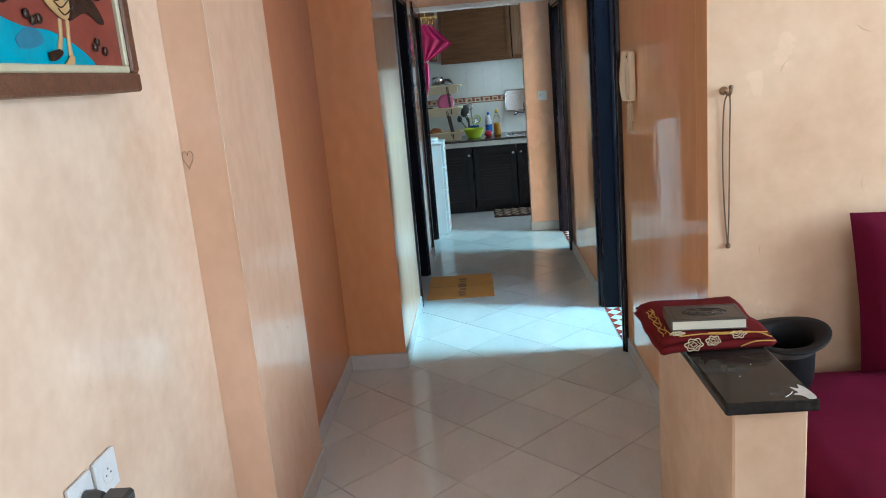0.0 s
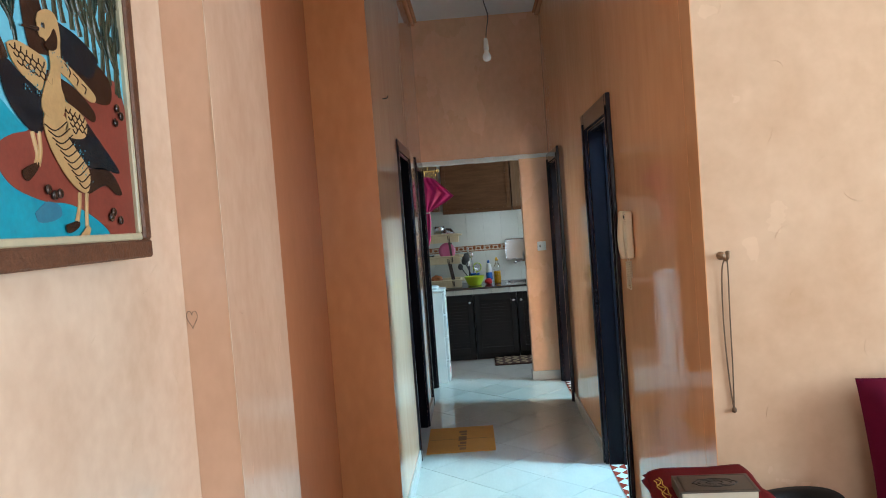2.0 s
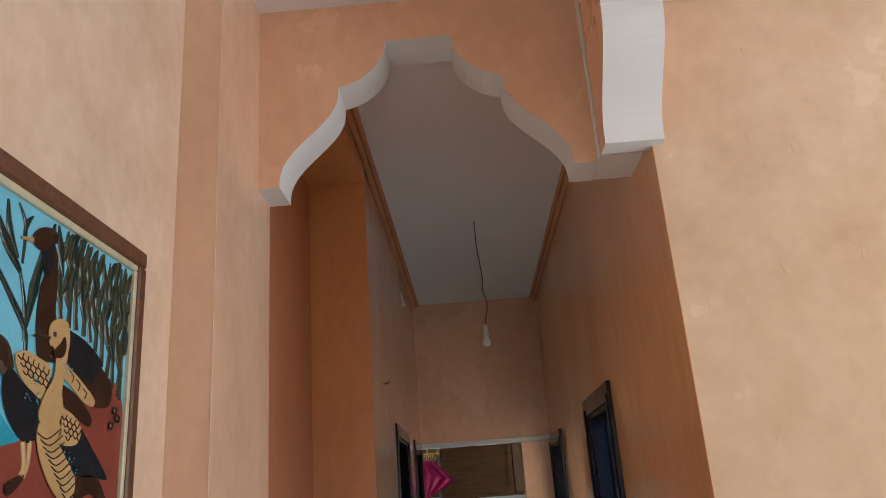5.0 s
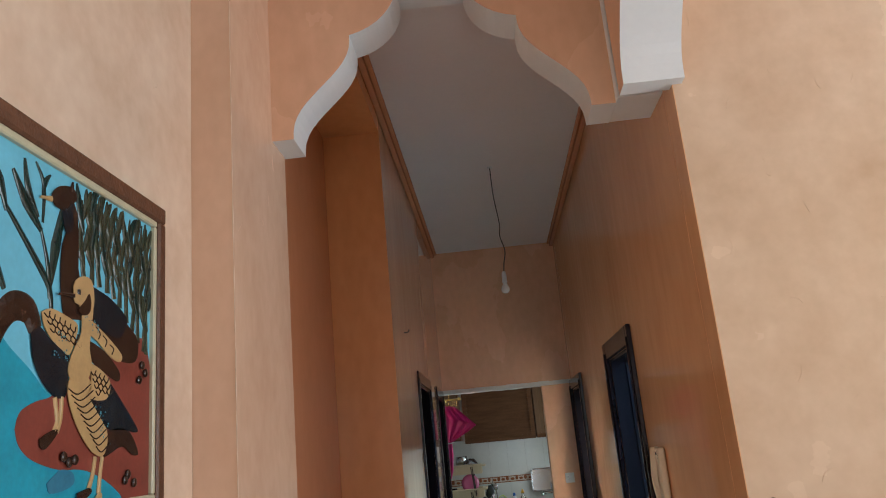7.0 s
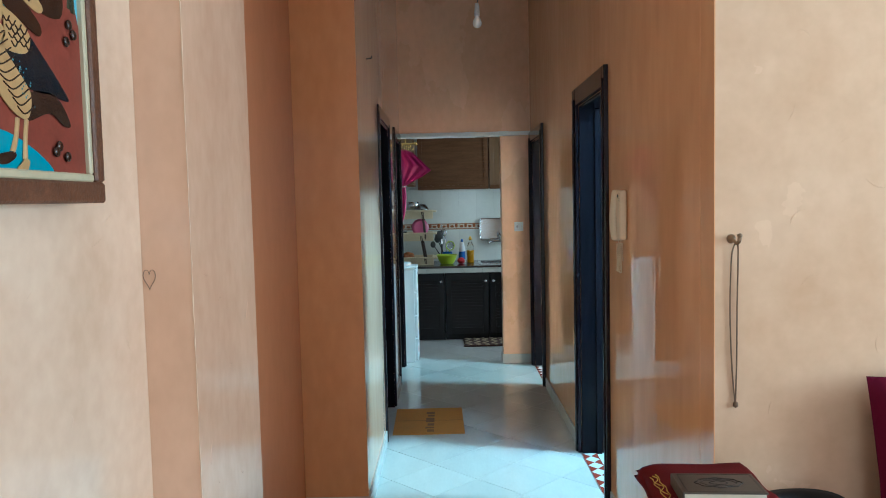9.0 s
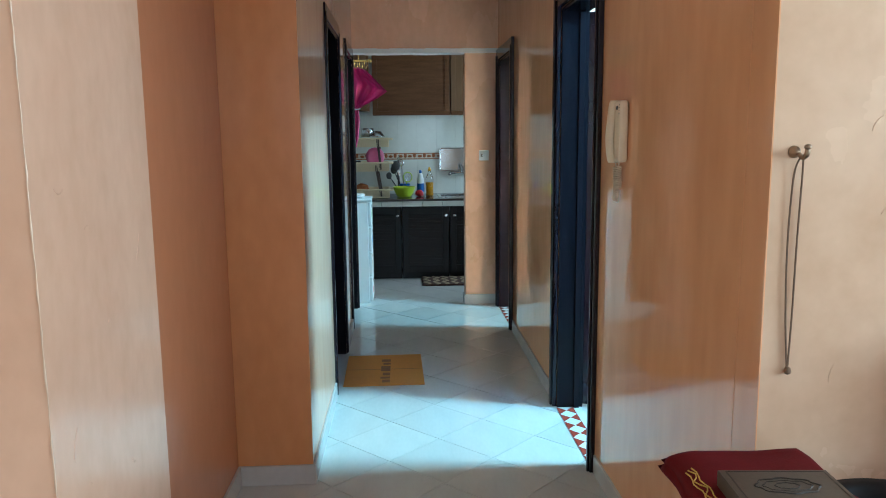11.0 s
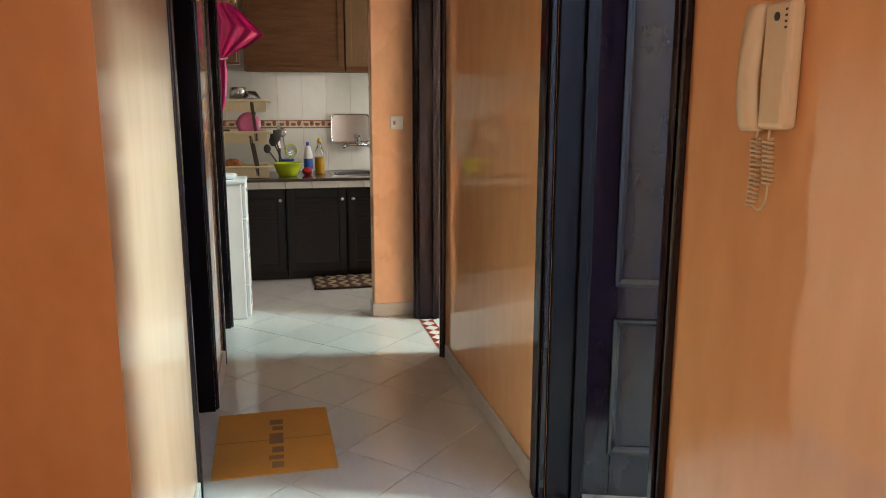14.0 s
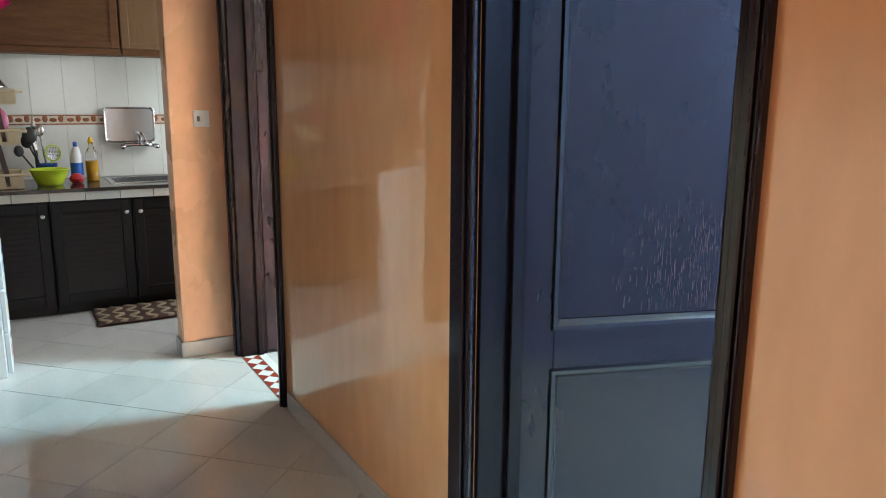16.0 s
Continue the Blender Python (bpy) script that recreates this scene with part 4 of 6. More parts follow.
patch("water_field", ((1.23, 1.871), (1.264, 1.847), (1.317, 1.818), (1.384, 1.775), (1.477, 1.74), (1.597, 1.656), (1.67, 1.554), (1.494, 1.549), (1.252, 1.555), (1.095, 1.561), (1.053, 1.867), (1.143, 1.88)), 1, M_WATER)
patch("earth_field", ((1.285, 1.716), (1.292, 1.738), (1.307, 1.751), (1.34, 1.764), (1.384, 1.775), (1.43, 1.803), (1.581, 1.868), (1.705, 1.923), (1.759, 1.898), (1.783, 1.756), (1.764, 1.551), (1.67, 1.558), (1.646, 1.587), (1.601, 1.612), (1.541, 1.634), (1.485, 1.645), (1.416, 1.647), (1.337, 1.665), (1.298, 1.689)), 2, M_EARTH)
patch("shadow_field", ((1.381, 1.625), (1.402, 1.638), (1.425, 1.647), (1.46, 1.641), (1.467, 1.622), (1.438, 1.611), (1.392, 1.608)), 3, M_WSHADE)
rnd = random.Random(4)
stroke("reed", ((1.241, 2.158), (1.284, 2.109), (1.331, 2.07)), (0.004, 0.014, 0.006), 3, M_REED)
stroke("reed", ((1.272, 2.189), (1.286, 2.139), (1.32, 2.093)), (0.003, 0.010, 0.003), 3, M_REED)
stroke("reed", ((1.304, 2.195), (1.332, 2.159), (1.334, 2.086)), (0.002, 0.006, 0.003), 3, M_REED)
stroke("reed", ((1.351, 2.185), (1.335, 2.163), (1.331, 2.134)), (0.002, 0.008, 0.003), 3, M_REED)
stroke("reed", ((1.228, 2.087), (1.308, 2.022), (1.362, 1.972), (1.373, 1.929)), (0.005, 0.009, 0.006), 3, M_REED)
stroke("reed", ((1.331, 2.07), (1.354, 2.015), (1.368, 1.95)), (0.004, 0.006, 0.008), 3, M_REED)
stroke("reed", ((1.398, 2.134), (1.378, 2.05), (1.367, 1.975)), (0.008, 0.017, 0.004), 3, M_REED)
stroke("reed", ((1.172, 2.167), (1.208, 2.128), (1.23, 2.077)), (0.003, 0.012, 0.004), 3, M_REED)
stroke("reed", ((1.125, 2.136), (1.16, 2.084), (1.209, 2.054)), (0.003, 0.012, 0.004), 3, M_REED)
stroke("reed", ((1.158, 2.038), (1.2, 1.995), (1.237, 1.943)), (0.003, 0.013, 0.006), 3, M_REED)
stroke("reed_stem", ((1.463, 2.172), (1.464, 2.083), (1.481, 1.999)), (0.002, 0.009, 0.007, 0.010), 3, M_REEDO)
for q in range(4):
    reed_leaf((1.481, 1.999), (1.463, 2.172), q)
stroke("reed_stem", ((1.489, 2.188), (1.506, 2.098), (1.509, 2.005)), (0.002, 0.009, 0.007, 0.010), 3, M_REEDO)
for q in range(4):
    reed_leaf((1.509, 2.005), (1.489, 2.188), q)
stroke("reed_stem", ((1.519, 2.182), (1.521, 2.091), (1.539, 2.006)), (0.002, 0.009, 0.007, 0.010), 3, M_REEDO)
for q in range(4):
    reed_leaf((1.539, 2.006), (1.519, 2.182), q)
stroke("reed_stem", ((1.539, 2.174), (1.563, 2.089), (1.571, 2)), (0.002, 0.009, 0.007, 0.010), 3, M_REEDO)
for q in range(4):
    reed_leaf((1.571, 2), (1.539, 2.174), q)
stroke("reed_stem", ((1.566, 2.179), (1.574, 2.083), (1.6, 1.993)), (0.002, 0.009, 0.007, 0.010), 3, M_REEDO)
for q in range(4):
    reed_leaf((1.6, 1.993), (1.566, 2.179), q)
stroke("reed_stem", ((1.603, 2.18), (1.622, 2.08), (1.624, 1.978)), (0.002, 0.009, 0.007, 0.010), 3, M_REEDO)
for q in range(4):
    reed_leaf((1.624, 1.978), (1.603, 2.18), q)
stroke("reed_stem", ((1.663, 2.19), (1.65, 2.065), (1.656, 1.95)), (0.002, 0.009, 0.007, 0.010), 3, M_REEDO)
for q in range(4):
    reed_leaf((1.656, 1.95), (1.663, 2.19), q)
stroke("reed_stem", ((1.691, 2.191), (1.696, 2.062), (1.683, 1.935)), (0.002, 0.009, 0.007, 0.010), 3, M_REEDO)
for q in range(4):
    reed_leaf((1.683, 1.935), (1.691, 2.191), q)
stroke("reed_stem", ((1.722, 2.192), (1.705, 2.046), (1.71, 1.912)), (0.002, 0.009, 0.007, 0.010), 3, M_REEDO)
for q in range(4):
    reed_leaf((1.71, 1.912), (1.722, 2.192), q)
stroke("reed_stem", ((1.746, 2.19), (1.75, 2.041), (1.736, 1.895)), (0.002, 0.009, 0.007, 0.010), 3, M_REEDO)
for q in range(4):
    reed_leaf((1.736, 1.895), (1.746, 2.19), q)
stroke("reed_stem", ((1.772, 2.154), (1.75, 2.017), (1.75, 1.89)), (0.002, 0.009, 0.007, 0.010), 3, M_REEDO)
for q in range(4):
    reed_leaf((1.75, 1.89), (1.772, 2.154), q)
patch("tall_bird", ((1.428, 2.157), (1.445, 2.131), (1.452, 2.077), (1.459, 2.012), (1.504, 2.003), (1.572, 1.988), (1.64, 1.954), (1.705, 1.918), (1.696, 1.869), (1.619, 1.865), (1.542, 1.899), (1.482, 1.926), (1.418, 1.923), (1.401, 1.957), (1.394, 2.002), (1.396, 2.055), (1.405, 2.082), (1.421, 2.123)), 5, M_BIRD)
patch("bird_head", ((1.355, 2.141), (1.358, 2.155), (1.38, 2.173), (1.411, 2.183), (1.433, 2.18), (1.438, 2.163), (1.424, 2.151), (1.399, 2.131), (1.378, 2.128), (1.363, 2.132)), 6, M_BIRD)
stroke("bird_crest", ((1.424, 2.175), (1.423, 2.186), (1.425, 2.197)), (0.007, 0.004, 0.001), 6, M_BIRD)
stroke("bird_beak", ((1.319, 2.132), (1.338, 2.136), (1.357, 2.14)), (0.002, 0.004, 0.006), 6, M_TAN)
patch("bird_collar", ((1.389, 2.126), (1.409, 2.137), (1.42, 2.152), (1.427, 2.126), (1.427, 2.102), (1.41, 2.085), (1.399, 2.097)), 7, M_FEATHER)
patch("bird_wing", ((1.506, 2.001), (1.571, 1.992), (1.632, 1.971), (1.654, 1.949), (1.619, 1.91), (1.565, 1.917), (1.522, 1.933), (1.506, 1.967)), 6, M_FEATHER)
patch("bird_wing", ((1.51, 1.931), (1.578, 1.904), (1.632, 1.876), (1.622, 1.86), (1.581, 1.868), (1.535, 1.891), (1.502, 1.905)), 7, M_TAN)
patch("bird_wing", ((1.496, 1.891), (1.558, 1.876), (1.621, 1.841), (1.618, 1.819), (1.572, 1.83), (1.511, 1.852)), 7, M_BIRD)
stroke("stooping_bird", ((1.195, 1.794), (1.208, 1.838), (1.232, 1.889), (1.265, 1.919), (1.306, 1.918), (1.328, 1.888)), (0.018, 0.021, 0.024, 0.026, 0.026, 0.02), 5, M_BIRD)
patch("bird_head", ((1.168, 1.789), (1.172, 1.815), (1.191, 1.829), (1.21, 1.82), (1.213, 1.792), (1.199, 1.769), (1.184, 1.77)), 6, M_BIRD)
patch("bird_cheek", ((1.191, 1.785), (1.195, 1.804), (1.207, 1.81), (1.211, 1.791), (1.203, 1.777)), 7, M_TAN)
stroke("bird_beak", ((1.187, 1.775), (1.18, 1.756), (1.175, 1.738)), (0.012, 0.007, 0.002), 6, M_BIRD)
patch("bird_body", ((1.312, 1.879), (1.335, 1.894), (1.374, 1.874), (1.43, 1.854), (1.431, 1.809), (1.422, 1.775), (1.384, 1.777), (1.344, 1.805), (1.32, 1.839)), 6, M_FEATHER)
patch("bird_wing", ((1.339, 1.921), (1.368, 1.932), (1.418, 1.926), (1.457, 1.914), (1.449, 1.885), (1.431, 1.854), (1.404, 1.862), (1.374, 1.875), (1.349, 1.897)), 7, M_TAN)
stroke("bird_leg", ((1.393, 1.774), (1.403, 1.733), (1.396, 1.714)), (0.006, 0.005, 0.006), 6, M_TAN)
stroke("bird_leg", ((1.415, 1.776), (1.414, 1.737), (1.403, 1.712)), (0.006, 0.005, 0.006), 6, M_TAN)
patch("bird_foot", ((1.35, 1.7), (1.369, 1.709), (1.401, 1.718), (1.397, 1.704), (1.368, 1.683), (1.353, 1.687)), 7, M_BIRD)
patch("bird_belly", ((1.434, 1.811), (1.466, 1.805), (1.498, 1.816), (1.511, 1.8), (1.503, 1.782), (1.533, 1.754), (1.576, 1.715), (1.573, 1.68), (1.555, 1.667), (1.52, 1.677), (1.48, 1.707), (1.445, 1.749), (1.429, 1.787)), 9, M_TAN)
patch("bird_breast", ((1.468, 1.935), (1.506, 1.961), (1.504, 1.918), (1.499, 1.875), (1.508, 1.846), (1.498, 1.817), (1.466, 1.805), (1.435, 1.811), (1.427, 1.831), (1.444, 1.867), (1.467, 1.9)), 10, M_TAN)
patch("bird_head", ((1.433, 1.985), (1.442, 2.001), (1.469, 2.014), (1.497, 2.011), (1.509, 1.985), (1.507, 1.955), (1.486, 1.939), (1.468, 1.938), (1.455, 1.954), (1.439, 1.958)), 11, M_TAN)
patch("bird_cheek", ((1.46, 1.953), (1.475, 1.966), (1.489, 1.982), (1.498, 1.965), (1.492, 1.944), (1.471, 1.936), (1.454, 1.942)), 12, M_BIRD)
stroke("bird_beak", ((1.384, 1.963), (1.412, 1.967), (1.439, 1.969)), (0.002, 0.003, 0.005), 11, M_BIRD)
stroke("bird_eye", ((1.452, 1.984), (1.453, 1.979), (1.453, 1.974)), (0.006, 0.008, 0.006), 12, M_FEATHER)
patch("bird_wing", ((1.507, 1.846), (1.547, 1.836), (1.583, 1.815), (1.576, 1.784), (1.54, 1.775), (1.501, 1.781), (1.51, 1.811)), 9, M_TAN)
patch("bird_wing", ((1.583, 1.815), (1.625, 1.785), (1.681, 1.744), (1.708, 1.716), (1.643, 1.72), (1.58, 1.721), (1.533, 1.754), (1.508, 1.776), (1.54, 1.776), (1.575, 1.785)), 8, M_FEATHER)
patch("bird_tail", ((1.574, 1.716), (1.63, 1.723), (1.677, 1.712), (1.712, 1.672), (1.687, 1.668), (1.639, 1.686), (1.568, 1.665), (1.575, 1.686)), 8, M_BIRD)
stroke("bird_leg", ((1.536, 1.667), (1.529, 1.635), (1.516, 1.608)), (0.005, 0.005, 0.006), 8, M_TAN)
stroke("bird_leg", ((1.563, 1.667), (1.556, 1.63), (1.553, 1.598)), (0.005, 0.005, 0.006), 8, M_TAN)
patch("bird_foot", ((1.473, 1.603), (1.515, 1.61), (1.522, 1.601), (1.497, 1.589), (1.476, 1.588)), 9, M_BIRD)
patch("bird_foot", ((1.551, 1.601), (1.563, 1.594), (1.547, 1.572), (1.53, 1.572), (1.524, 1.581), (1.539, 1.592)), 9, M_TAN)
stroke("feather_line", ((1.428, 1.792), (1.463, 1.783), (1.507, 1.805)), (0.0012, 0.0016, 0.0012), 11, M_BIRD)
stroke("feather_line", ((1.439, 1.781), (1.473, 1.772), (1.516, 1.793)), (0.0012, 0.0016, 0.0012), 11, M_BIRD)
stroke("feather_line", ((1.45, 1.769), (1.483, 1.76), (1.524, 1.781)), (0.0012, 0.0016, 0.0012), 11, M_BIRD)
stroke("feather_line", ((1.461, 1.758), (1.493, 1.749), (1.533, 1.769)), (0.0012, 0.0016, 0.0012), 11, M_BIRD)
stroke("feather_line", ((1.473, 1.747), (1.503, 1.737), (1.542, 1.756)), (0.0012, 0.0016, 0.0012), 11, M_BIRD)
stroke("feather_line", ((1.484, 1.735), (1.514, 1.725), (1.551, 1.744)), (0.0012, 0.0016, 0.0012), 11, M_BIRD)
stroke("feather_line", ((1.496, 1.723), (1.524, 1.713), (1.56, 1.732)), (0.0012, 0.0016, 0.0012), 11, M_BIRD)
stroke("feather_line", ((1.508, 1.711), (1.534, 1.701), (1.569, 1.719)), (0.0012, 0.0016, 0.0012), 11, M_BIRD)
stroke("feather_line", ((1.52, 1.7), (1.545, 1.689), (1.578, 1.707)), (0.0012, 0.0016, 0.0012), 11, M_BIRD)
stroke("feather_line", ((1.532, 1.687), (1.555, 1.676), (1.587, 1.694)), (0.0012, 0.0016, 0.0012), 11, M_BIRD)
stroke("feather_mesh", ((1.506, 1.83), (1.517, 1.823), (1.525, 1.833)), (0.0012, 0.0014, 0.0012), 11, M_BIRD)
stroke("feather_mesh", ((1.522, 1.826), (1.533, 1.819), (1.542, 1.829)), (0.0012, 0.0014, 0.0012), 11, M_BIRD)
stroke("feather_mesh", ((1.539, 1.822), (1.55, 1.815), (1.559, 1.826)), (0.0012, 0.0014, 0.0012), 11, M_BIRD)
stroke("feather_mesh", ((1.556, 1.819), (1.567, 1.811), (1.576, 1.822)), (0.0012, 0.0014, 0.0012), 11, M_BIRD)
stroke("feather_mesh", ((1.513, 1.817), (1.524, 1.81), (1.532, 1.821)), (0.0012, 0.0014, 0.0012), 11, M_BIRD)
stroke("feather_mesh", ((1.529, 1.814), (1.54, 1.806), (1.549, 1.817)), (0.0012, 0.0014, 0.0012), 11, M_BIRD)
stroke("feather_mesh", ((1.546, 1.81), (1.557, 1.803), (1.566, 1.813)), (0.0012, 0.0014, 0.0012), 11, M_BIRD)
stroke("feather_mesh", ((1.563, 1.806), (1.574, 1.799), (1.583, 1.809)), (0.0012, 0.0014, 0.0012), 11, M_BIRD)
stroke("feather_mesh", ((1.519, 1.805), (1.53, 1.798), (1.539, 1.808)), (0.0012, 0.0014, 0.0012), 11, M_BIRD)
stroke("feather_mesh", ((1.536, 1.801), (1.547, 1.794), (1.556, 1.804)), (0.0012, 0.0014, 0.0012), 11, M_BIRD)
stroke("feather_mesh", ((1.553, 1.797), (1.564, 1.79), (1.573, 1.8)), (0.0012, 0.0014, 0.0012), 11, M_BIRD)
stroke("feather_mesh", ((1.57, 1.793), (1.581, 1.786), (1.59, 1.796)), (0.0012, 0.0014, 0.0012), 11, M_BIRD)
stroke("feather_mesh", ((1.526, 1.793), (1.537, 1.785), (1.546, 1.796)), (0.0012, 0.0014, 0.0012), 11, M_BIRD)
stroke("feather_scale", ((1.345, 1.92), (1.359, 1.914), (1.362, 1.926)), (0.0011, 0.0013, 0.0011), 9, M_BIRD)
stroke("feather_scale", ((1.361, 1.917), (1.375, 1.911), (1.379, 1.923)), (0.0011, 0.0013, 0.0011), 9, M_BIRD)
stroke("feather_scale", ((1.378, 1.914), (1.392, 1.908), (1.396, 1.92)), (0.0011, 0.0013, 0.0011), 9, M_BIRD)
stroke("feather_scale", ((1.394, 1.911), (1.409, 1.905), (1.413, 1.917)), (0.0011, 0.0013, 0.0011), 9, M_BIRD)
stroke("feather_scale", ((1.412, 1.908), (1.427, 1.902), (1.431, 1.913)), (0.0011, 0.0013, 0.0011), 9, M_BIRD)
stroke("feather_scale", ((1.429, 1.905), (1.444, 1.898), (1.449, 1.91)), (0.0011, 0.0013, 0.0011), 9, M_BIRD)
stroke("feather_scale", ((1.355, 1.908), (1.368, 1.902), (1.372, 1.913)), (0.0011, 0.0013, 0.0011), 9, M_BIRD)
stroke("feather_scale", ((1.371, 1.905), (1.385, 1.899), (1.389, 1.91)), (0.0011, 0.0013, 0.0011), 9, M_BIRD)
stroke("feather_scale", ((1.388, 1.901), (1.402, 1.895), (1.406, 1.907)), (0.0011, 0.0013, 0.0011), 9, M_BIRD)
stroke("feather_scale", ((1.405, 1.898), (1.419, 1.892), (1.423, 1.904)), (0.0011, 0.0013, 0.0011), 9, M_BIRD)
stroke("feather_scale", ((1.422, 1.895), (1.437, 1.889), (1.441, 1.9)), (0.0011, 0.0013, 0.0011), 9, M_BIRD)
stroke("feather_scale", ((1.44, 1.891), (1.455, 1.885), (1.46, 1.897)), (0.0011, 0.0013, 0.0011), 9, M_BIRD)
stroke("feather_scale", ((1.364, 1.895), (1.378, 1.889), (1.382, 1.9)), (0.0011, 0.0013, 0.0011), 9, M_BIRD)
stroke("feather_scale", ((1.381, 1.892), (1.395, 1.886), (1.399, 1.897)), (0.0011, 0.0013, 0.0011), 9, M_BIRD)
stroke("feather_scale", ((1.398, 1.888), (1.412, 1.882), (1.416, 1.894)), (0.0011, 0.0013, 0.0011), 9, M_BIRD)
stroke("feather_scale", ((1.415, 1.885), (1.43, 1.879), (1.434, 1.89)), (0.0011, 0.0013, 0.0011), 9, M_BIRD)
stroke("feather_scale", ((1.433, 1.882), (1.448, 1.875), (1.452, 1.887)), (0.0011, 0.0013, 0.0011), 9, M_BIRD)
stroke("feather_scale", ((1.451, 1.878), (1.466, 1.871), (1.47, 1.883)), (0.0011, 0.0013, 0.0011), 9, M_BIRD)
stroke("feather_line", ((1.522, 1.921), (1.539, 1.91), (1.533, 1.897)), (0.001, 0.0012, 0.001), 9, M_BIRD)
stroke("feather_line", ((1.55, 1.907), (1.566, 1.898), (1.56, 1.885)), (0.001, 0.0012, 0.001), 9, M_BIRD)
stroke("feather_line", ((1.578, 1.892), (1.595, 1.885), (1.588, 1.872)), (0.001, 0.0012, 0.001), 9, M_BIRD)
for y, z in ((1.423, 1.669), (1.441, 1.659), (1.461, 1.663), (1.653, 1.618), (1.693, 1.611), (1.665, 1.629), (1.723, 1.863), (1.71, 1.829), (1.739, 1.847)):
    ret = bmesh.new()
    bmesh.ops.create_uvsphere(ret, u_segments=10, v_segments=6, radius=0.010)
    bmesh.ops.scale(ret, verts=ret.verts, vec=(0.4, 1, 1))
    bmesh.ops.translate(ret, verts=ret.verts, vec=(PX, y, z))
    part("pebble", ret, M_BIRD, pic, smooth=True)

fleck = random.Random(12)
bm = bmesh.new()
for cy, cz, ry, rz, slope, count in ((1.50, 1.93, 0.035, 0.022, -0.6, 26), (1.40, 1.86, 0.025, 0.035, -0.3, 22), (1.56, 1.73, 0.035, 0.03, -0.8, 20), (1.60, 2.03, 0.10, 0.06, -0.3, 24)):
    for _ in range(count):
        a, q, d = fleck.uniform(0, 6.28), math.sqrt(fleck.random()), fleck.uniform(0.0012, 0.0030)
        y, z = cy + ry * q * math.cos(a), cz + rz * q * math.sin(a) + slope * ry * q * math.cos(a)
        x = PX + 0.0008
        rim = [bm.verts.new((x - 0.0012, y + d * u, z + d * v)) for u, v in ((1, 0.2), (0.1, 1.1), (-0.9, 0.1), (0, -1))]
        tip = bm.verts.new((x + 0.0004, y, z))
        for k in range(4):
            bm.faces.new((rim[k], rim[(k + 1) % 4], tip))
tagged(part("enamel_flecks", bm, M_FLECK, pic, "pale turquoise enamel flecks"), kind="stuff")

# ---- passage ----
ph = thing("door_phone", (0.47, 3.56, 1.43), "ivory plastic door phone with a coiled cord on the glossy wall", "phone")
PH = pose(XR, 3.512, 1.432, 0, 0, -90) @ Matrix.Diagonal((0.80, 0.92, 0.98, 1))


def shell(x0, x1, z0, z1, d0, d1, bulge):
    """A rounded plastic shell standing off the wall; local y is the way off the wall, negative outwards."""
    bm = bmesh.new()
    box(bm, x0, x1, -d1, -d0, z0, z1, bevel=0.011, seg=3)
    for v in bm.verts:
        t = (v.co.z - z0) / (z1 - z0)
        if v.co.y < -(d0 + d1) / 2:
            v.co.y -= bulge * (2 * t - 1) ** 2
    return bm


bm = shell(-0.035, 0.054, -0.112, 0.108, 0.0, 0.034, 0.0)
bm.transform(PH)
base = part("base", bm, M_IVORY, ph, smooth=False)
bm = bmesh.new()
prof = [(-0.116, 0.040), (-0.106, 0.047), (-0.07, 0.053), (-0.03, 0.056), (0.0, 0.055), (0.04, 0.051), (0.07, 0.048), (0.100, 0.044), (0.110, 0.038)]
rows = []
for z, dpt in prof:
    w = 0.023 + 0.002 * (abs(z) / 0.11)
    rows.append([bm.verts.new((-0.061 + q[0] * w * 1.08, -(dpt - 0.028 + q[1] * 0.030), z)) for q in ((-0.8, 0), (-1, 0.4), (-0.7, 0.95), (0, 1.1), (0.7, 0.95), (1, 0.4), (0.8, 0))])
for a, b in zip(rows, rows[1:]):
    for k in range(7):
        bm.faces.new((a[k], a[(k + 1) % 7], b[(k + 1) % 7], b[k]))
bm.faces.new(rows[0])
bm.faces.new(rows[-1])
bm.transform(PH)
part("handset", bm, M_IVORY, ph, "ivory handset in its cradle", smooth=True)
bm = lathe([(0, 0), (0.0075, 0), (0.0075, 0.003), (0.005, 0.004), (0, 0.004)], (0, 0, 0), 16)
bm.transform(PH @ pose(0.012, -0.034, 0.082, 90, 0, 0))
part("button", bm, M_GREY, base)
for k in range(4):
    bm = boxes((0.038, 0.044, -0.0352, -0.034, 0.060 + 0.010 * k, 0.064 + 0.010 * k))
    bm.transform(PH)
    part("sound_slot", bm, M_GREY, base)
for x0, x1, z1, turns in ((-0.055, -0.035, -0.255, 15), (-0.012, 0.004, -0.21, 10)):
    pts = []
    n = turns * 10
    for k in range(n + 1):
        t = k / n
        a = 2 * math.pi * turns * t
        cx = x0 + (x1 - x0) * 0.3 * math.sin(3 * t) if x0 < -0.03 else -0.012 + 0.012 * t
        pts.append((cx + 0.011 * math.cos(a), -0.018 + 0.010 * math.sin(a), -0.128 + (z1 + 0.128) * t))
    bm = tube(pts, 0.0024, 5)
    bm.transform(PH)
    part("coiled_cord", bm, M_IVORY, ph, smooth=True)
bm = tube(spline([(-0.05, -0.018, -0.255), (-0.035, -0.012, -0.262), (-0.012, -0.014, -0.245), (0.0, -0.018, -0.21)], 5), 0.0024, 6)
bm.transform(PH)
part("cord_bend", bm, M_IVORY, ph, smooth=True)
bm = tube([(-0.045, -0.02, -0.108), (-0.05, -0.02, -0.128)], 0.0024, 6)
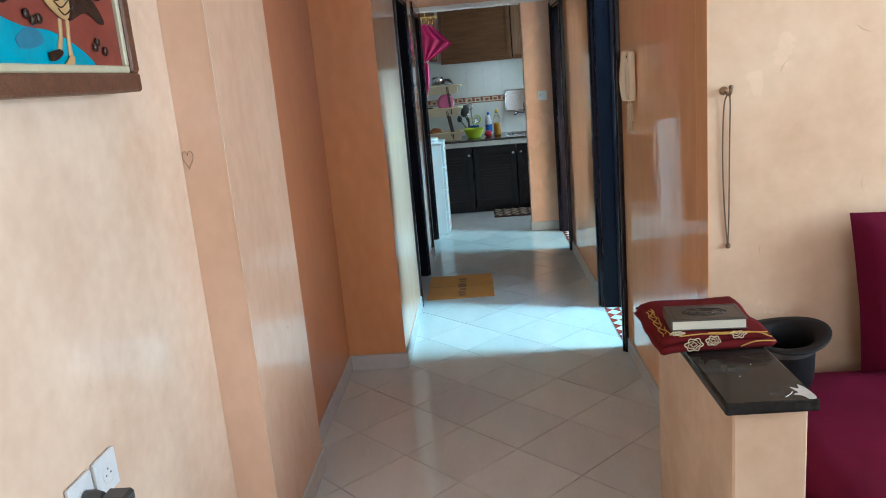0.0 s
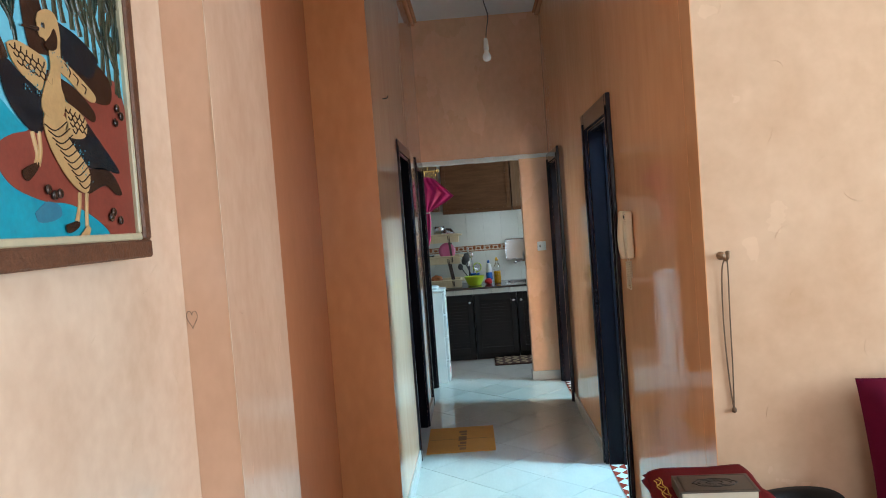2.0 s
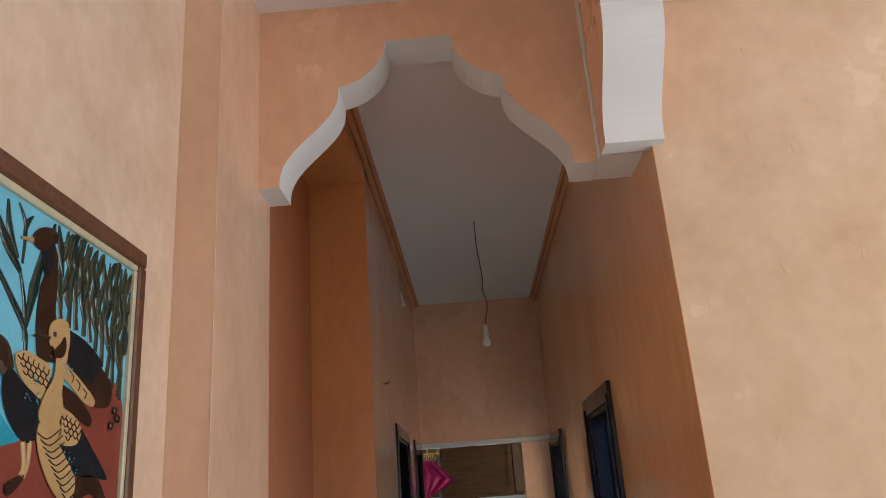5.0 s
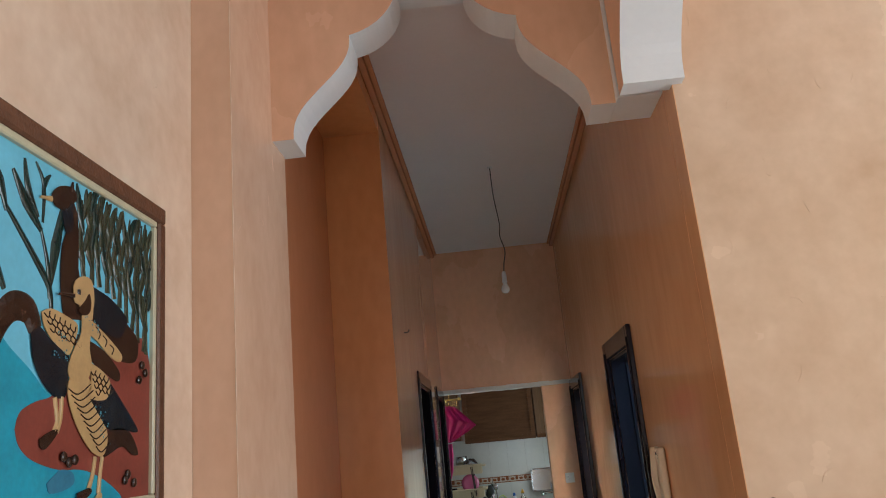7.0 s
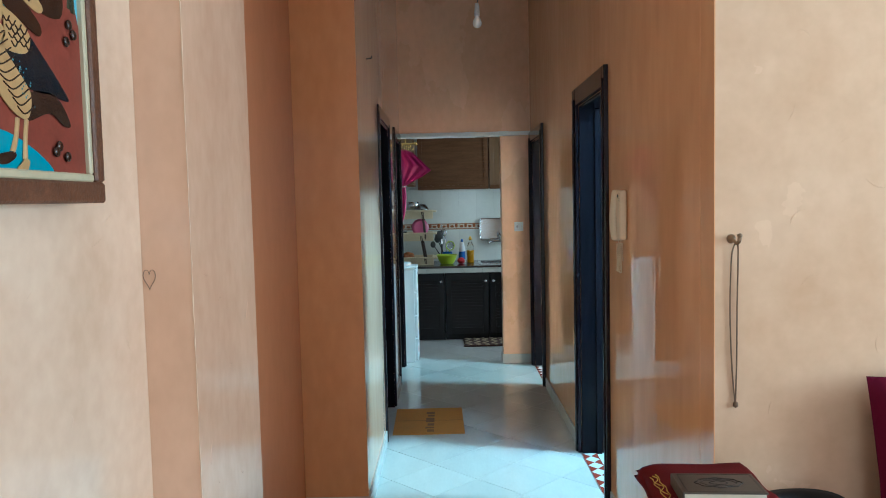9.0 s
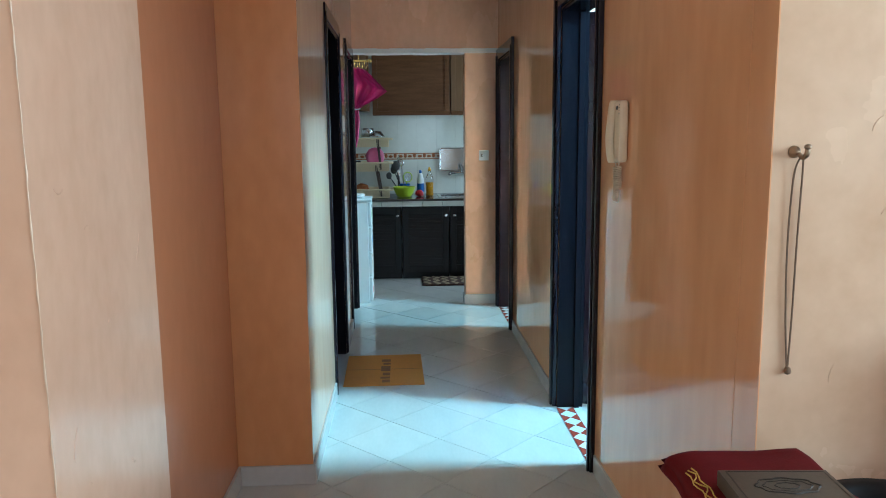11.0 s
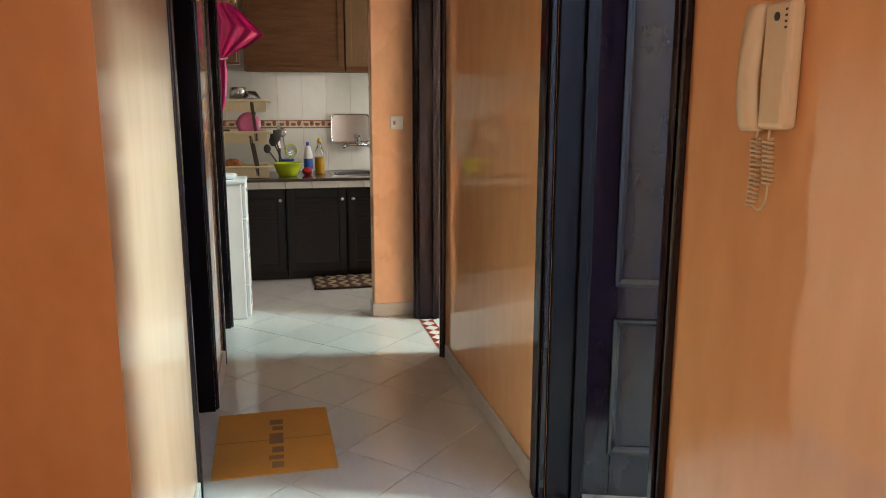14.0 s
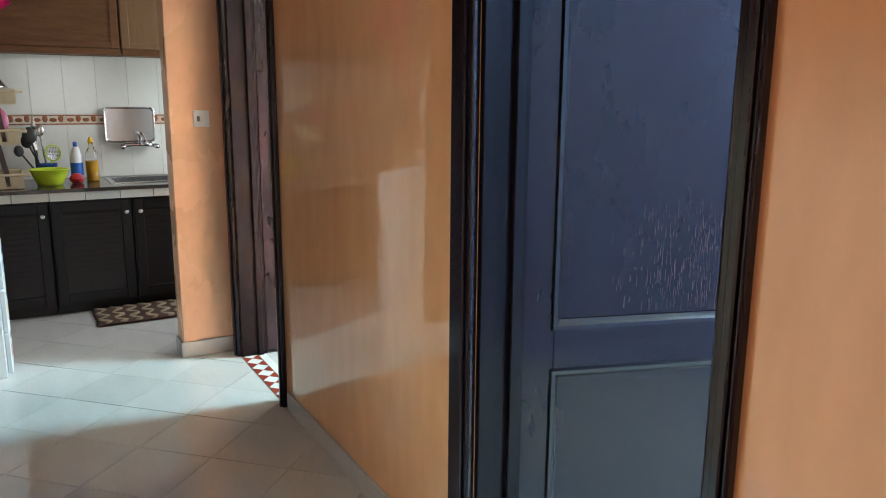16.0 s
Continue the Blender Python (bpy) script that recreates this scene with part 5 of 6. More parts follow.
bm = tube([(-0.012, -0.015, -0.108), (-0.012, -0.018, -0.13)], 0.0024, 6, bm)
bm.transform(PH)
part("cord_end", bm, M_IVORY, ph)

card = thing("cardboard_sheet", (-0.42, 5.3, 0.001), "flat brown cardboard sheet used as a floor mat", "cardboard")
bm = bmesh.new()
box(bm, -0.655, -0.187, 5.005, 5.60, 0.0015, 0.0065, bevel=0.001)
bm.transform(Matrix.Translation((-0.42, 5.3, 0)) @ pose(0, 0, 0, 0, 0, 0.8) @ Matrix.Translation((0.42, -5.3, 0)))
sheet = part("sheet", bm, M_CARD, card)
for k, (ya, yb) in enumerate(((5.05, 5.10), (5.12, 5.155), (5.18, 5.23), (5.26, 5.36), (5.39, 5.43), (5.45, 5.50))):
    part("printed_mark", boxes((-0.43 - 0.012 * (k % 2), -0.385, ya, yb, 0.0066, 0.0070)), M_CARDP, sheet)
part("crease", boxes((-0.655, -0.187, 5.298, 5.302, 0.0064, 0.0069)), M_CARDP, sheet)

lamp = thing("pendant_bulb", (-0.062, 4.86, H_HALL), "bare white bulb hanging from a thin dark wire", "lamp")
part("wire", tube(spline([(-0.075, 4.86, H_HALL - 0.001), (-0.072, 4.86, 3.22), (-0.052, 4.865, 3.02), (-0.058, 4.86, 2.93), (-0.036, 4.862, 2.83), (-0.052, 4.86, 2.74), (-0.060, 4.86, 2.665)], 6), 0.0035, 6), M_GREY, lamp)
part("socket", lathe([(0.0, 0.075), (0.010, 0.075), (0.014, 0.055), (0.016, 0.02), (0.016, 0.0), (0.0, 0.0)], (-0.060, 4.86, 2.615), 14), M_PLASTIC, lamp, smooth=True)
part("bulb", lathe([(0.0, 0.0), (0.013, 0.0), (0.014, -0.012), (0.023, -0.028), (0.028, -0.045), (0.024, -0.062), (0.013, -0.071), (0.0, -0.073)], (-0.060, 4.86, 2.617), 20), M_BULB, lamp, smooth=True)
part("ceiling_rose", lathe([(0.0, 0.0), (0.02, 0.0), (0.018, -0.006), (0.0, -0.008)], (-0.075, 4.86, H_HALL), 14), M_PLASTIC, lamp)

sw = thing("light_switch", (0.384, KIT_Y, 1.255), "square white light switch on the orange pier", "switch")
part("plate", boxes((0.344, 0.424, KIT_Y - 0.010, KIT_Y + 0.0005, 1.213, 1.297), bevel=0.003), M_PLASTIC, sw)
part("rocker", boxes((0.362, 0.376, KIT_Y - 0.015, KIT_Y - 0.009, 1.242, 1.268), bevel=0.002), M_STEEL, sw)
part("screw", lathe([(0.0, 0), (0.003, 0), (0.002, 0.002), (0, 0.002)], (0.41, KIT_Y - 0.012, 1.254), 8), M_STEEL, sw)
nl = thing("nail", (XL, 4.3, 2.27), "bent nail in the plaster wall", "nail")
part("shank", tube(spline([(XL - 0.002, 4.30, 2.27), (XL + 0.025, 4.30, 2.272), (XL + 0.03, 4.30, 2.285)], 4), 0.003, 6), M_GREY, nl)

# ---- kitchen ----
CT, CF = 0.808, 8.175
top = thing("worktop", (0.2, 8.5, CT - 0.03), "dark granite kitchen worktop with tiled front edge", "worktop")
part("slab", boxes((-1.5, 0.08, CF - 0.01, BACK_Y - 0.002, CT - 0.022, CT), (0.56, 1.9, CF - 0.01, BACK_Y - 0.002, CT - 0.022, CT), (0.08, 0.56, CF - 0.01, 8.34, CT - 0.022, CT),
                   (0.08, 0.56, 8.72, BACK_Y - 0.002, CT - 0.022, CT)), M_COUNTER, top)
x = -1.5
while x < 1.85:
    part("edge_tile", boxes((x + 0.001, x + 0.198, CF + 0.001, CF + 0.03, 0.733, CT - 0.023), bevel=0.002), M_WALLTILE, top, "cream edge tile")
    x += 0.2
sink = thing("sink", (0.32, 8.53, CT), "stainless steel sink sunk in the worktop", "sink")
bm = boxes((0.07, 0.57, 8.33, 8.36, CT, CT + 0.005), (0.07, 0.57, 8.70, 8.73, CT, CT + 0.005), (0.07, 0.10, 8.36, 8.70, CT, CT + 0.005), (0.54, 0.57, 8.36, 8.70, CT, CT + 0.005),
           (0.09, 0.10, 8.35, 8.71, CT - 0.16, CT), (0.54, 0.55, 8.35, 8.71, CT - 0.16, CT), (0.10, 0.54, 8.35, 8.36, CT - 0.16, CT), (0.10, 0.54, 8.70, 8.71, CT - 0.16, CT), (0.09, 0.55, 8.35, 8.71, CT - 0.165, CT - 0.16))
part("basin", bm, M_STEEL, sink)


def base_cabinet(x0, x1, knob):
    c = thing("base_cabinet", ((x0 + x1) / 2, 8.5, 0), "black-brown louvred base cabinet under the worktop", "cabinet", "kitchen base cabinets")
    part("body", boxes((x0, x1, 8.235, BACK_Y - 0.01, 0.06, 0.732), (x0, x1, 8.28, BACK_Y - 0.01, 0.0, 0.06)), M_CABD, c)
    bm = boxes((x0 + 0.006, x0 + 0.062, 8.212, 8.234, 0.075, 0.722), (x1 - 0.062, x1 - 0.006, 8.212, 8.234, 0.075, 0.722), (x0 + 0.062, x1 - 0.062, 8.212, 8.234, 0.075, 0.14),
               (x0 + 0.062, x1 - 0.062, 8.212, 8.234, 0.655, 0.722), bevel=0.003)
    door = part("door", bm, M_CABD, c)
    z = 0.15
    while z < 0.645:
        bm = boxes((x0 + 0.064, x1 - 0.064, -0.004, 0.004, -0.016, 0.016))
        bm.transform(pose(0, 8.228, z, -12, 0, 0))
        part("louvre", bm, M_CABD, door)
        z += 0.034
    bm = lathe([(0, 0), (0.008, 0), (0.007, 0.012), (0.015, 0.018), (0.015, 0.024), (0.010, 0.028), (0, 0.029)], (0, 0, 0), 16)
    bm.transform(pose(knob, 8.212, 0.640, 90, 0, 0))
    part("knob", bm, M_STEEL, door, "round pale knob", smooth=True)


for x0, x1, kx in ((-1.29, -0.79, -1.2), (-0.78, -0.31, -0.345), (-0.30, 0.165, 0.132), (0.175, 0.64, 0.215), (0.65, 1.12, 0.69), (1.13, 1.6, 1.17)):
    base_cabinet(x0, x1, kx)


def wall_cabinet(x0, x1, panel):
    c = thing("wall_cabinet", ((x0 + x1) / 2, 8.6, 1.63), "varnished brown wooden wall cabinet", "cabinet", "kitchen wall cabinets")
    part("body", boxes((x0, x1, 8.45, BACK_Y - 0.002, 1.632, 2.45)), M_CABW, c)
    bm = boxes((x0 + 0.002, x0 + 0.05, 8.428, 8.449, 1.665, 2.44), (x1 - 0.05, x1 - 0.002, 8.428, 8.449, 1.665, 2.44), (x0 + 0.05, x1 - 0.05, 8.428, 8.449, 1.665, 1.70),
               (x0 + 0.05, x1 - 0.05, 8.428, 8.449, 2.38, 2.44), bevel=0.002)
    dr = part("door", bm, M_CABL if panel else M_CABW, c)
    part("panel", boxes((x0 + 0.05, x1 - 0.05, 8.437, 8.449, 1.70, 2.38)), M_CABL if panel else M_CABW, dr)
    part("bottom_rail", boxes((x0, x1, 8.425, 8.45, 1.622, 1.662), bevel=0.003), M_CABW, c)


wall_cabinet(-0.575, 0.195, False)
wall_cabinet(0.205, 0.72, True)
wall_cabinet(0.73, 1.2, True)
sc = thing("corner_cabinet", (-0.80, 8.4, 1.66), "brown wooden cabinet on the side wall in shade", "cabinet")
part("body", boxes((-1.549, -0.60, 8.20, 8.44, 1.66, 2.45), bevel=0.003), M_CABW, sc)
part("door", boxes((-1.54, -0.615, 8.185, 8.199, 1.675, 2.44), bevel=0.003), M_CABL, sc)

# wall tiles, 20 by 30, with a border row
tiles_x = [-1.55 + 0.203 * k for k in range(17)]
me_cache = {}


def wall_tile(x0, x1, z0, z1, name, m):
    key = (round(x1 - x0, 4), round(z1 - z0, 4), name)
    if key not in me_cache:
        bm = bmesh.new()
        box(bm, 0, x1 - x0, -0.006, 0, 0, z1 - z0, bevel=0.0015)
        me = bpy.data.meshes.new(name)
        bm.to_mesh(me)
        bm.free()
        me.materials.append(m)
        me_cache[key] = me
    ob = new(name, me_cache[key])
    ob.location = (x0, BACK_Y - 0.001, z0)
    ob.parent = TILED
    return ob


TILED = structure("wall_tiling", boxes((-1.55, 1.9, BACK_Y - 0.0012, BACK_Y + 0.0, 0.81, 1.64)), M_JOINT, "cream glazed wall tiles with a brown border", "tiles")
for xa in tiles_x:
    wall_tile(xa, xa + 0.2015, 0.8105, 1.168, "wall_tile", M_WALLTILE)
    wall_tile(xa, xa + 0.2015, 1.170, 1.240, "border_tile", M_BORDERL)
    wall_tile(xa, xa + 0.2015, 1.2415, 1.6385, "wall_tile", M_WALLTILE)
    for z in (1.1765, 1.2335):
        part("border_line", boxes((xa, xa + 0.2015, BACK_Y - 0.0082, BACK_Y - 0.0065, z - 0.004, z + 0.004)), M_BORDER, TILED)
    for q in range(4):
        bm = bmesh.new()
        ret = bmesh.ops.create_uvsphere(bm, u_segments=8, v_segments=5, radius=0.02)
        bmesh.ops.scale(bm, verts=bm.verts, vec=(1.15 - 0.3 * (q % 2), 0.08, 0.7 + 0.5 * (q % 2)))
        bmesh.ops.translate(bm, verts=bm.verts, vec=(xa + 0.028 + q * 0.048, BACK_Y - 0.0075, 1.205 + 0.008 * (q % 2)))
        part("border_motif", bm, M_BORDER, TILED, smooth=True)

# steel tray leaning over the tap
tr = thing("steel_tray", (0.27, 8.82, 1.04), "rectangular stainless steel tray hung flat on the tiles", "tray")


def rounded_rect(w, h, r, n=5):
    pts = []
    for cx, cz, a0 in ((w - r, h - r, 0), (-w + r, h - r, 90), (-w + r, -h + r, 180), (w - r, -h + r, 270)):
        for k in range(n + 1):
            a = radians(a0 + 90 * k / n)
            pts.append((cx + r * math.cos(a), cz + r * math.sin(a)))
    return pts


bm = bmesh.new()
rows = []
for k, y in ((1.0, 0.0), (0.985, -0.014), (0.955, -0.012), (0.92, 0.004)):
    rows.append([bm.verts.new((0.272 + px * k, 8.838 + y, 1.168 + pz * (k if k > 0.99 else 1 - (1 - k) * 1.35))) for px, pz in rounded_rect(0.168, 0.125, 0.03)])
for a, b in zip(rows, rows[1:]):
    for k in range(len(a)):
        bm.faces.new((a[k], a[(k + 1) % len(a)], b[(k + 1) % len(a)], b[k]))
part("rim", bm, M_CHROME, tr, "polished raised rim", smooth=True)
bm = bmesh.new()
bm.faces.new([bm.verts.new((0.272 + px * 0.922, 8.841, 1.168 + pz * 0.895)) for px, pz in rounded_rect(0.168, 0.125, 0.03)])
part("base_plate", bm, M_STEEL, tr)
tp = thing("tap", (0.34, 8.84, 1.02), "chrome wall-mounted mixer tap over the sink", "tap")
part("body", tube([(0.22, 8.80, 1.025), (0.27, 8.79, 1.03), (0.36, 8.79, 1.03), (0.42, 8.80, 1.025)], [0.02, 0.013, 0.013, 0.02], 12), M_CHROME, tp, smooth=True)
for x in (0.235, 0.405):
    part("wall_flange", tube([(x, BACK_Y - 0.008, 1.03), (x, 8.80, 1.03)], 0.014, 12), M_CHROME, tp, smooth=True)
part("handle", tube([(0.212, 8.79, 1.02), (0.205, 8.74, 1.018)], [0.02, 0.016], 10), M_CHROME, tp, smooth=True)
part("handle", tube([(0.428, 8.79, 1.02), (0.435, 8.74, 1.018)], [0.02, 0.016], 10), M_CHROME, tp, smooth=True)
part("spout", tube(spline([(0.325, 8.79, 1.035), (0.322, 8.77, 1.10), (0.325, 8.73, 1.11), (0.345, 8.69, 1.055), (0.35, 8.66, 1.035)], 5), [0.014] * 21, 10), M_CHROME, tp, smooth=True)

# bowl and bottles
bowl = thing("bowl", (-0.27, 8.44, CT), "lime green plastic bowl on the worktop", "bowl")
part("shell", lathe([(0.0, 0.0), (0.062, 0.0), (0.075, 0.01), (0.098, 0.06), (0.112, 0.098), (0.118, 0.100), (0.116, 0.104), (0.108, 0.101), (0.094, 0.06), (0.07, 0.014), (0.0, 0.008)], (-0.275, 8.44, CT), 32), M_LIME, bowl, smooth=True)
bo = thing("oil_bottle", (-0.012, 8.60, CT), "clear bottle half full of yellow cooking oil", "bottle")
part("shell", lathe([(0.0, 0.0), (0.037, 0.0), (0.040, 0.008), (0.040, 0.165), (0.036, 0.185), (0.022, 0.215), (0.014, 0.235), (0.014, 0.255), (0.0, 0.255)], (-0.012, 8.60, CT), 20), M_CLEAR, bo, smooth=True)
part("oil", lathe([(0.0, 0.003), (0.036, 0.003), (0.0385, 0.01), (0.0385, 0.135), (0.0, 0.135)], (-0.012, 8.60, CT), 20), M_OIL, bo, "yellow oil", smooth=True)
part("cap", lathe([(0.0, 0.255), (0.018, 0.255), (0.018, 0.268), (0.011, 0.275), (0.010, 0.29), (0.0, 0.29)], (-0.012, 8.60, CT), 16), M_YELLOW, bo, "yellow cap", smooth=True)
bo = thing("detergent_bottle", (-0.105, 8.60, CT), "white plastic detergent bottle with blue label", "bottle")
part("shell", lathe([(0.0, 0.0), (0.034, 0.0), (0.037, 0.008), (0.037, 0.15), (0.033, 0.18), (0.026, 0.19), (0.026, 0.205), (0.018, 0.225), (0.013, 0.23), (0.0, 0.23)], (-0.105, 8.60, CT), 20), M_PLASTIC, bo, smooth=True)
part("label_band", lathe([(0.0375, 0.04), (0.0378, 0.04), (0.0378, 0.125), (0.0375, 0.125)], (-0.105, 8.60, CT), 20, caps=False), M_BLUE, bo, "blue paper label")
part("cap", lathe([(0.0, 0.23), (0.014, 0.23), (0.014, 0.25), (0.010, 0.262), (0.0, 0.262)], (-0.105, 8.60, CT), 14), M_BLUE, bo, "blue cap", smooth=True)
bo = thing("red_sponge_bag", (-0.118, 8.47, CT), "crumpled red plastic packet beside the bowl", "packet")
bm = bmesh.new()
bmesh.ops.create_icosphere(bm, subdivisions=2, radius=0.045)
for v in bm.verts:
    v.co *= 1 + 0.25 * noise.noise(v.co * 30)
    v.co.z = max(v.co.z * 0.8, -0.03)
bmesh.ops.translate(bm, verts=bm.verts, vec=(-0.118, 8.47, CT + 0.031))
part("wrap", bm, M_RED, bo)

# utensil holder
ut = thing("utensil_holder", (-0.29, 8.72, CT), "blue plastic holder with ladles and spatulas", "utensil holder")
part("cup", lathe([(0.0, 0.0), (0.05, 0.0), (0.058, 0.11), (0.060, 0.115), (0.055, 0.115), (0.048, 0.01), (0.0, 0.008)], (-0.27, 8.72, CT), 20), M_BLUE, ut, "blue cup", smooth=True)
for x, y, dx, h, mt, rr in ((-0.30, 8.72, -0.06, 0.30, M_GREY, 0.045), (-0.28, 8.74, -0.10, 0.26, M_GREY, 0.035), (-0.27, 8.73, -0.03, 0.33, M_STEEL, 0.03), (-0.31, 8.71, -0.12, 0.20, M_GREY, 0.03)):
    u = part("handle", tube([(x, y, CT + 0.02), (x + dx, y + 0.02, CT + h)], 0.006, 8), mt, ut)
    bm = bmesh.new()
    bmesh.ops.create_uvsphere(bm, u_segments=14, v_segments=8, radius=rr)
    bmesh.ops.scale(bm, verts=bm.verts, vec=(1, 0.35, 1.25))
    bmesh.ops.translate(bm, verts=bm.verts, vec=(x + dx, y + 0.02, CT + h))
    part("head", bm, mt, u, smooth=True)
sv = thing("tea_strainer", (-0.24, 8.70, CT + 0.1), "round sieve with a pale green plastic rim", "sieve")
sieve_rim = part("rim", tube([(-0.235 + 0.045 * math.cos(a), 8.70, CT + 0.185 + 0.05 * math.sin(a)) for a in [2 * math.pi * k / 28 for k in range(29)]], 0.005, 8), M_LIME, sv, smooth=True)
part("handle", tube([(-0.245, 8.70, CT + 0.135), (-0.262, 8.715, CT + 0.02)], 0.005, 8), M_LIME, sv)
bm = bmesh.new()
for k in range(-4, 5):
    q = 0.009 * k
    h = math.sqrt(max(0.0, 0.042 ** 2 - q * q))
    tube([(-0.235 + q, 8.70, CT + 0.185 - h), (-0.235 + q, 8.708, CT + 0.185), (-0.235 + q, 8.70, CT + 0.185 + h)], 0.0011, 4, bm)
    tube([(-0.235 - h, 8.70, CT + 0.185 + q), (-0.235, 8.708, CT + 0.185 + q), (-0.235 + h, 8.70, CT + 0.185 + q)], 0.0011, 4, bm)
part("mesh", bm, M_STEEL, sv)
kn = thing("knife", (-0.33, 8.82, 1.10), "steel kitchen knife standing in the holder", "knife")
bm = bmesh.new()
vs = [bm.verts.new(p) for p in ((-0.345, 8.80, CT + 0.20), (-0.315, 8.80, CT + 0.20), (-0.322, 8.80, CT + 0.40), (-0.327, 8.80, CT + 0.44), (-0.345, 8.803, CT + 0.36))]
bm.faces.new(vs)
ext = bmesh.ops.extrude_face_region(bm, geom=bm.faces[:])
bmesh.ops.translate(bm, verts=[v for v in ext["geom"] if isinstance(v, bmesh.types.BMVert)], vec=(0, 0.003, 0))
part("blade", bm, M_STEEL, kn)
part("grip", boxes((-0.34, -0.32, 8.795, 8.81, CT + 0.02, CT + 0.20), bevel=0.004), M_GREY, kn)

# three-tier dish rack
rk = thing("dish_rack", (-0.62, 8.5, CT), "three-tier cream plastic dish rack on brown posts", "dish rack")
for z in (CT + 0.004, CT + 0.268, CT + 0.505):
    xa, xb, ya, yb, hh = -0.86, -0.425, 8.27, 8.62, 0.082
    bm = bmesh.new()
    box(bm, xa + 0.015, xb - 0.03, ya + 0.01, yb - 0.01, z, z + 0.006)
    box(bm, xa, xb, ya + 0.004, ya + 0.008, z, z + hh)
    box(bm, xb - 0.008, xb - 0.004, ya, yb, z, z + hh)
    box(bm, xa, xb, yb - 0.008, yb - 0.004, z, z + hh)
    tray = part("tray", bm, M_CREAM, rk)
    bm = bmesh.new()
    lip = [(xa, ya), (xb, ya), (xb, yb), (xa, yb)]
    for (p0, q0), (p1, q1) in zip(lip, lip[1:] + lip[:1]):
        tube([(p0, q0, z + hh), (p1, q1, z + hh)], 0.009, 8, bm)
    box(bm, xb - 0.005, xb + 0.045, ya, yb, z + hh - 0.012, z + hh + 0.004, bevel=0.004)
    part("lip", bm, M_CREAM, tray)
    bm = bmesh.new()
    nb = 26
    for k in range(nb + 1):
        xx = xa + (xb - xa) * k / nb
        box(bm, xx - 0.004, xx + 0.004, ya - 0.003, ya + 0.003, z, z + hh)
    for k in range(20):
        yy = ya + (yb - ya) * k / 19
        box(bm, xb - 0.003, xb + 0.003, yy - 0.004, yy + 0.004, z, z + hh)
    part("slats", bm, M_CREAM, tray)
for x0, y0, dx in ((-0.50, 8.275, -0.05), (-0.50, 8.60, -0.05), (-0.82, 8.275, 0.05), (-0.82, 8.60, 0.05)):
    bm = bmesh.new()
    for q in range(2):
        za, zb = CT + 0.02 + q * 0.265, CT + 0.325 + q * 0.265
        vs = box(bm, -0.012, 0.012, -0.008, 0.008, 0, zb - za)
        for v in vs:
            v.co.x += x0 + (dx if v.co.z > 0.01 else 0) * (0.6 if q else 1)
            v.co.y += y0
            v.co.z += za
    part("post", bm, M_BROWNP, rk, "brown plastic post")
pn = thing("cooking_pot", (-0.62, 8.45, CT + 0.61), "upturned aluminium pots on the top tier", "pot")
bm = lathe([(0.0, 0.085), (0.055, 0.085), (0.062, 0.08), (0.066, 0.0), (0.06, 0.0), (0.055, 0.075), (0.0, 0.078)], (-0.63, 8.42, CT + 0.605), 24)
part("pot", bm, M_STEEL, pn, smooth=True)
bm = lathe([(0.0, 0.06), (0.05, 0.055), (0.085, 0.01), (0.09, 0.0), (0.083, 0.0), (0.05, 0.048), (0.0, 0.052)], (-0.545, 8.42, CT + 0.603), 24)
part("lid", bm, M_STEEL, pn, smooth=True)
for x, r, m_, nm, lb in ((-0.565, 0.095, M_PINK, "plate", "pink plastic plate standing in the rack"),):
    p = thing(nm, (x, 8.5, CT + 0.32), lb, "plate")
    bm = lathe([(0.0, 0.0), (r * 0.6, 0.0), (r, 0.016), (r, 0.02), (r * 0.58, 0.005), (0.0, 0.004)], (0, 0, 0), 28)
    bm.transform(pose(x, 8.47, CT + 0.308 + r, 82, 0, 14))
    part("disc", bm, m_, p, smooth=True)
gl = thing("drinking_glass", (-0.72, 8.34, CT + 0.31), "small clear glass in the middle tier", "glass")
part("wall", lathe([(0.0, 0.0), (0.026, 0.0), (0.031, 0.07), (0.029, 0.07), (0.024, 0.004), (0.0, 0.004)], (-0.73, 8.33, CT + 0.302), 18), M_CLEAR, gl, smooth=True)
bg = thing("bread_bag", (-0.70, 8.43, CT + 0.02), "crumpled brown and white packet in the low tier", "packet")
bm = bmesh.new()
bmesh.ops.create_icosphere(bm, subdivisions=3, radius=0.08)
for v in bm.verts:
    v.co *= 1 + 0.3 * noise.noise(v.co * 16)
    v.co.z = max(v.co.z * 0.85, -0.055)
bmesh.ops.translate(bm, verts=bm.verts, vec=(-0.69, 8.42, CT + 0.074))
part("wrap", bm, M_BORDER, bg)

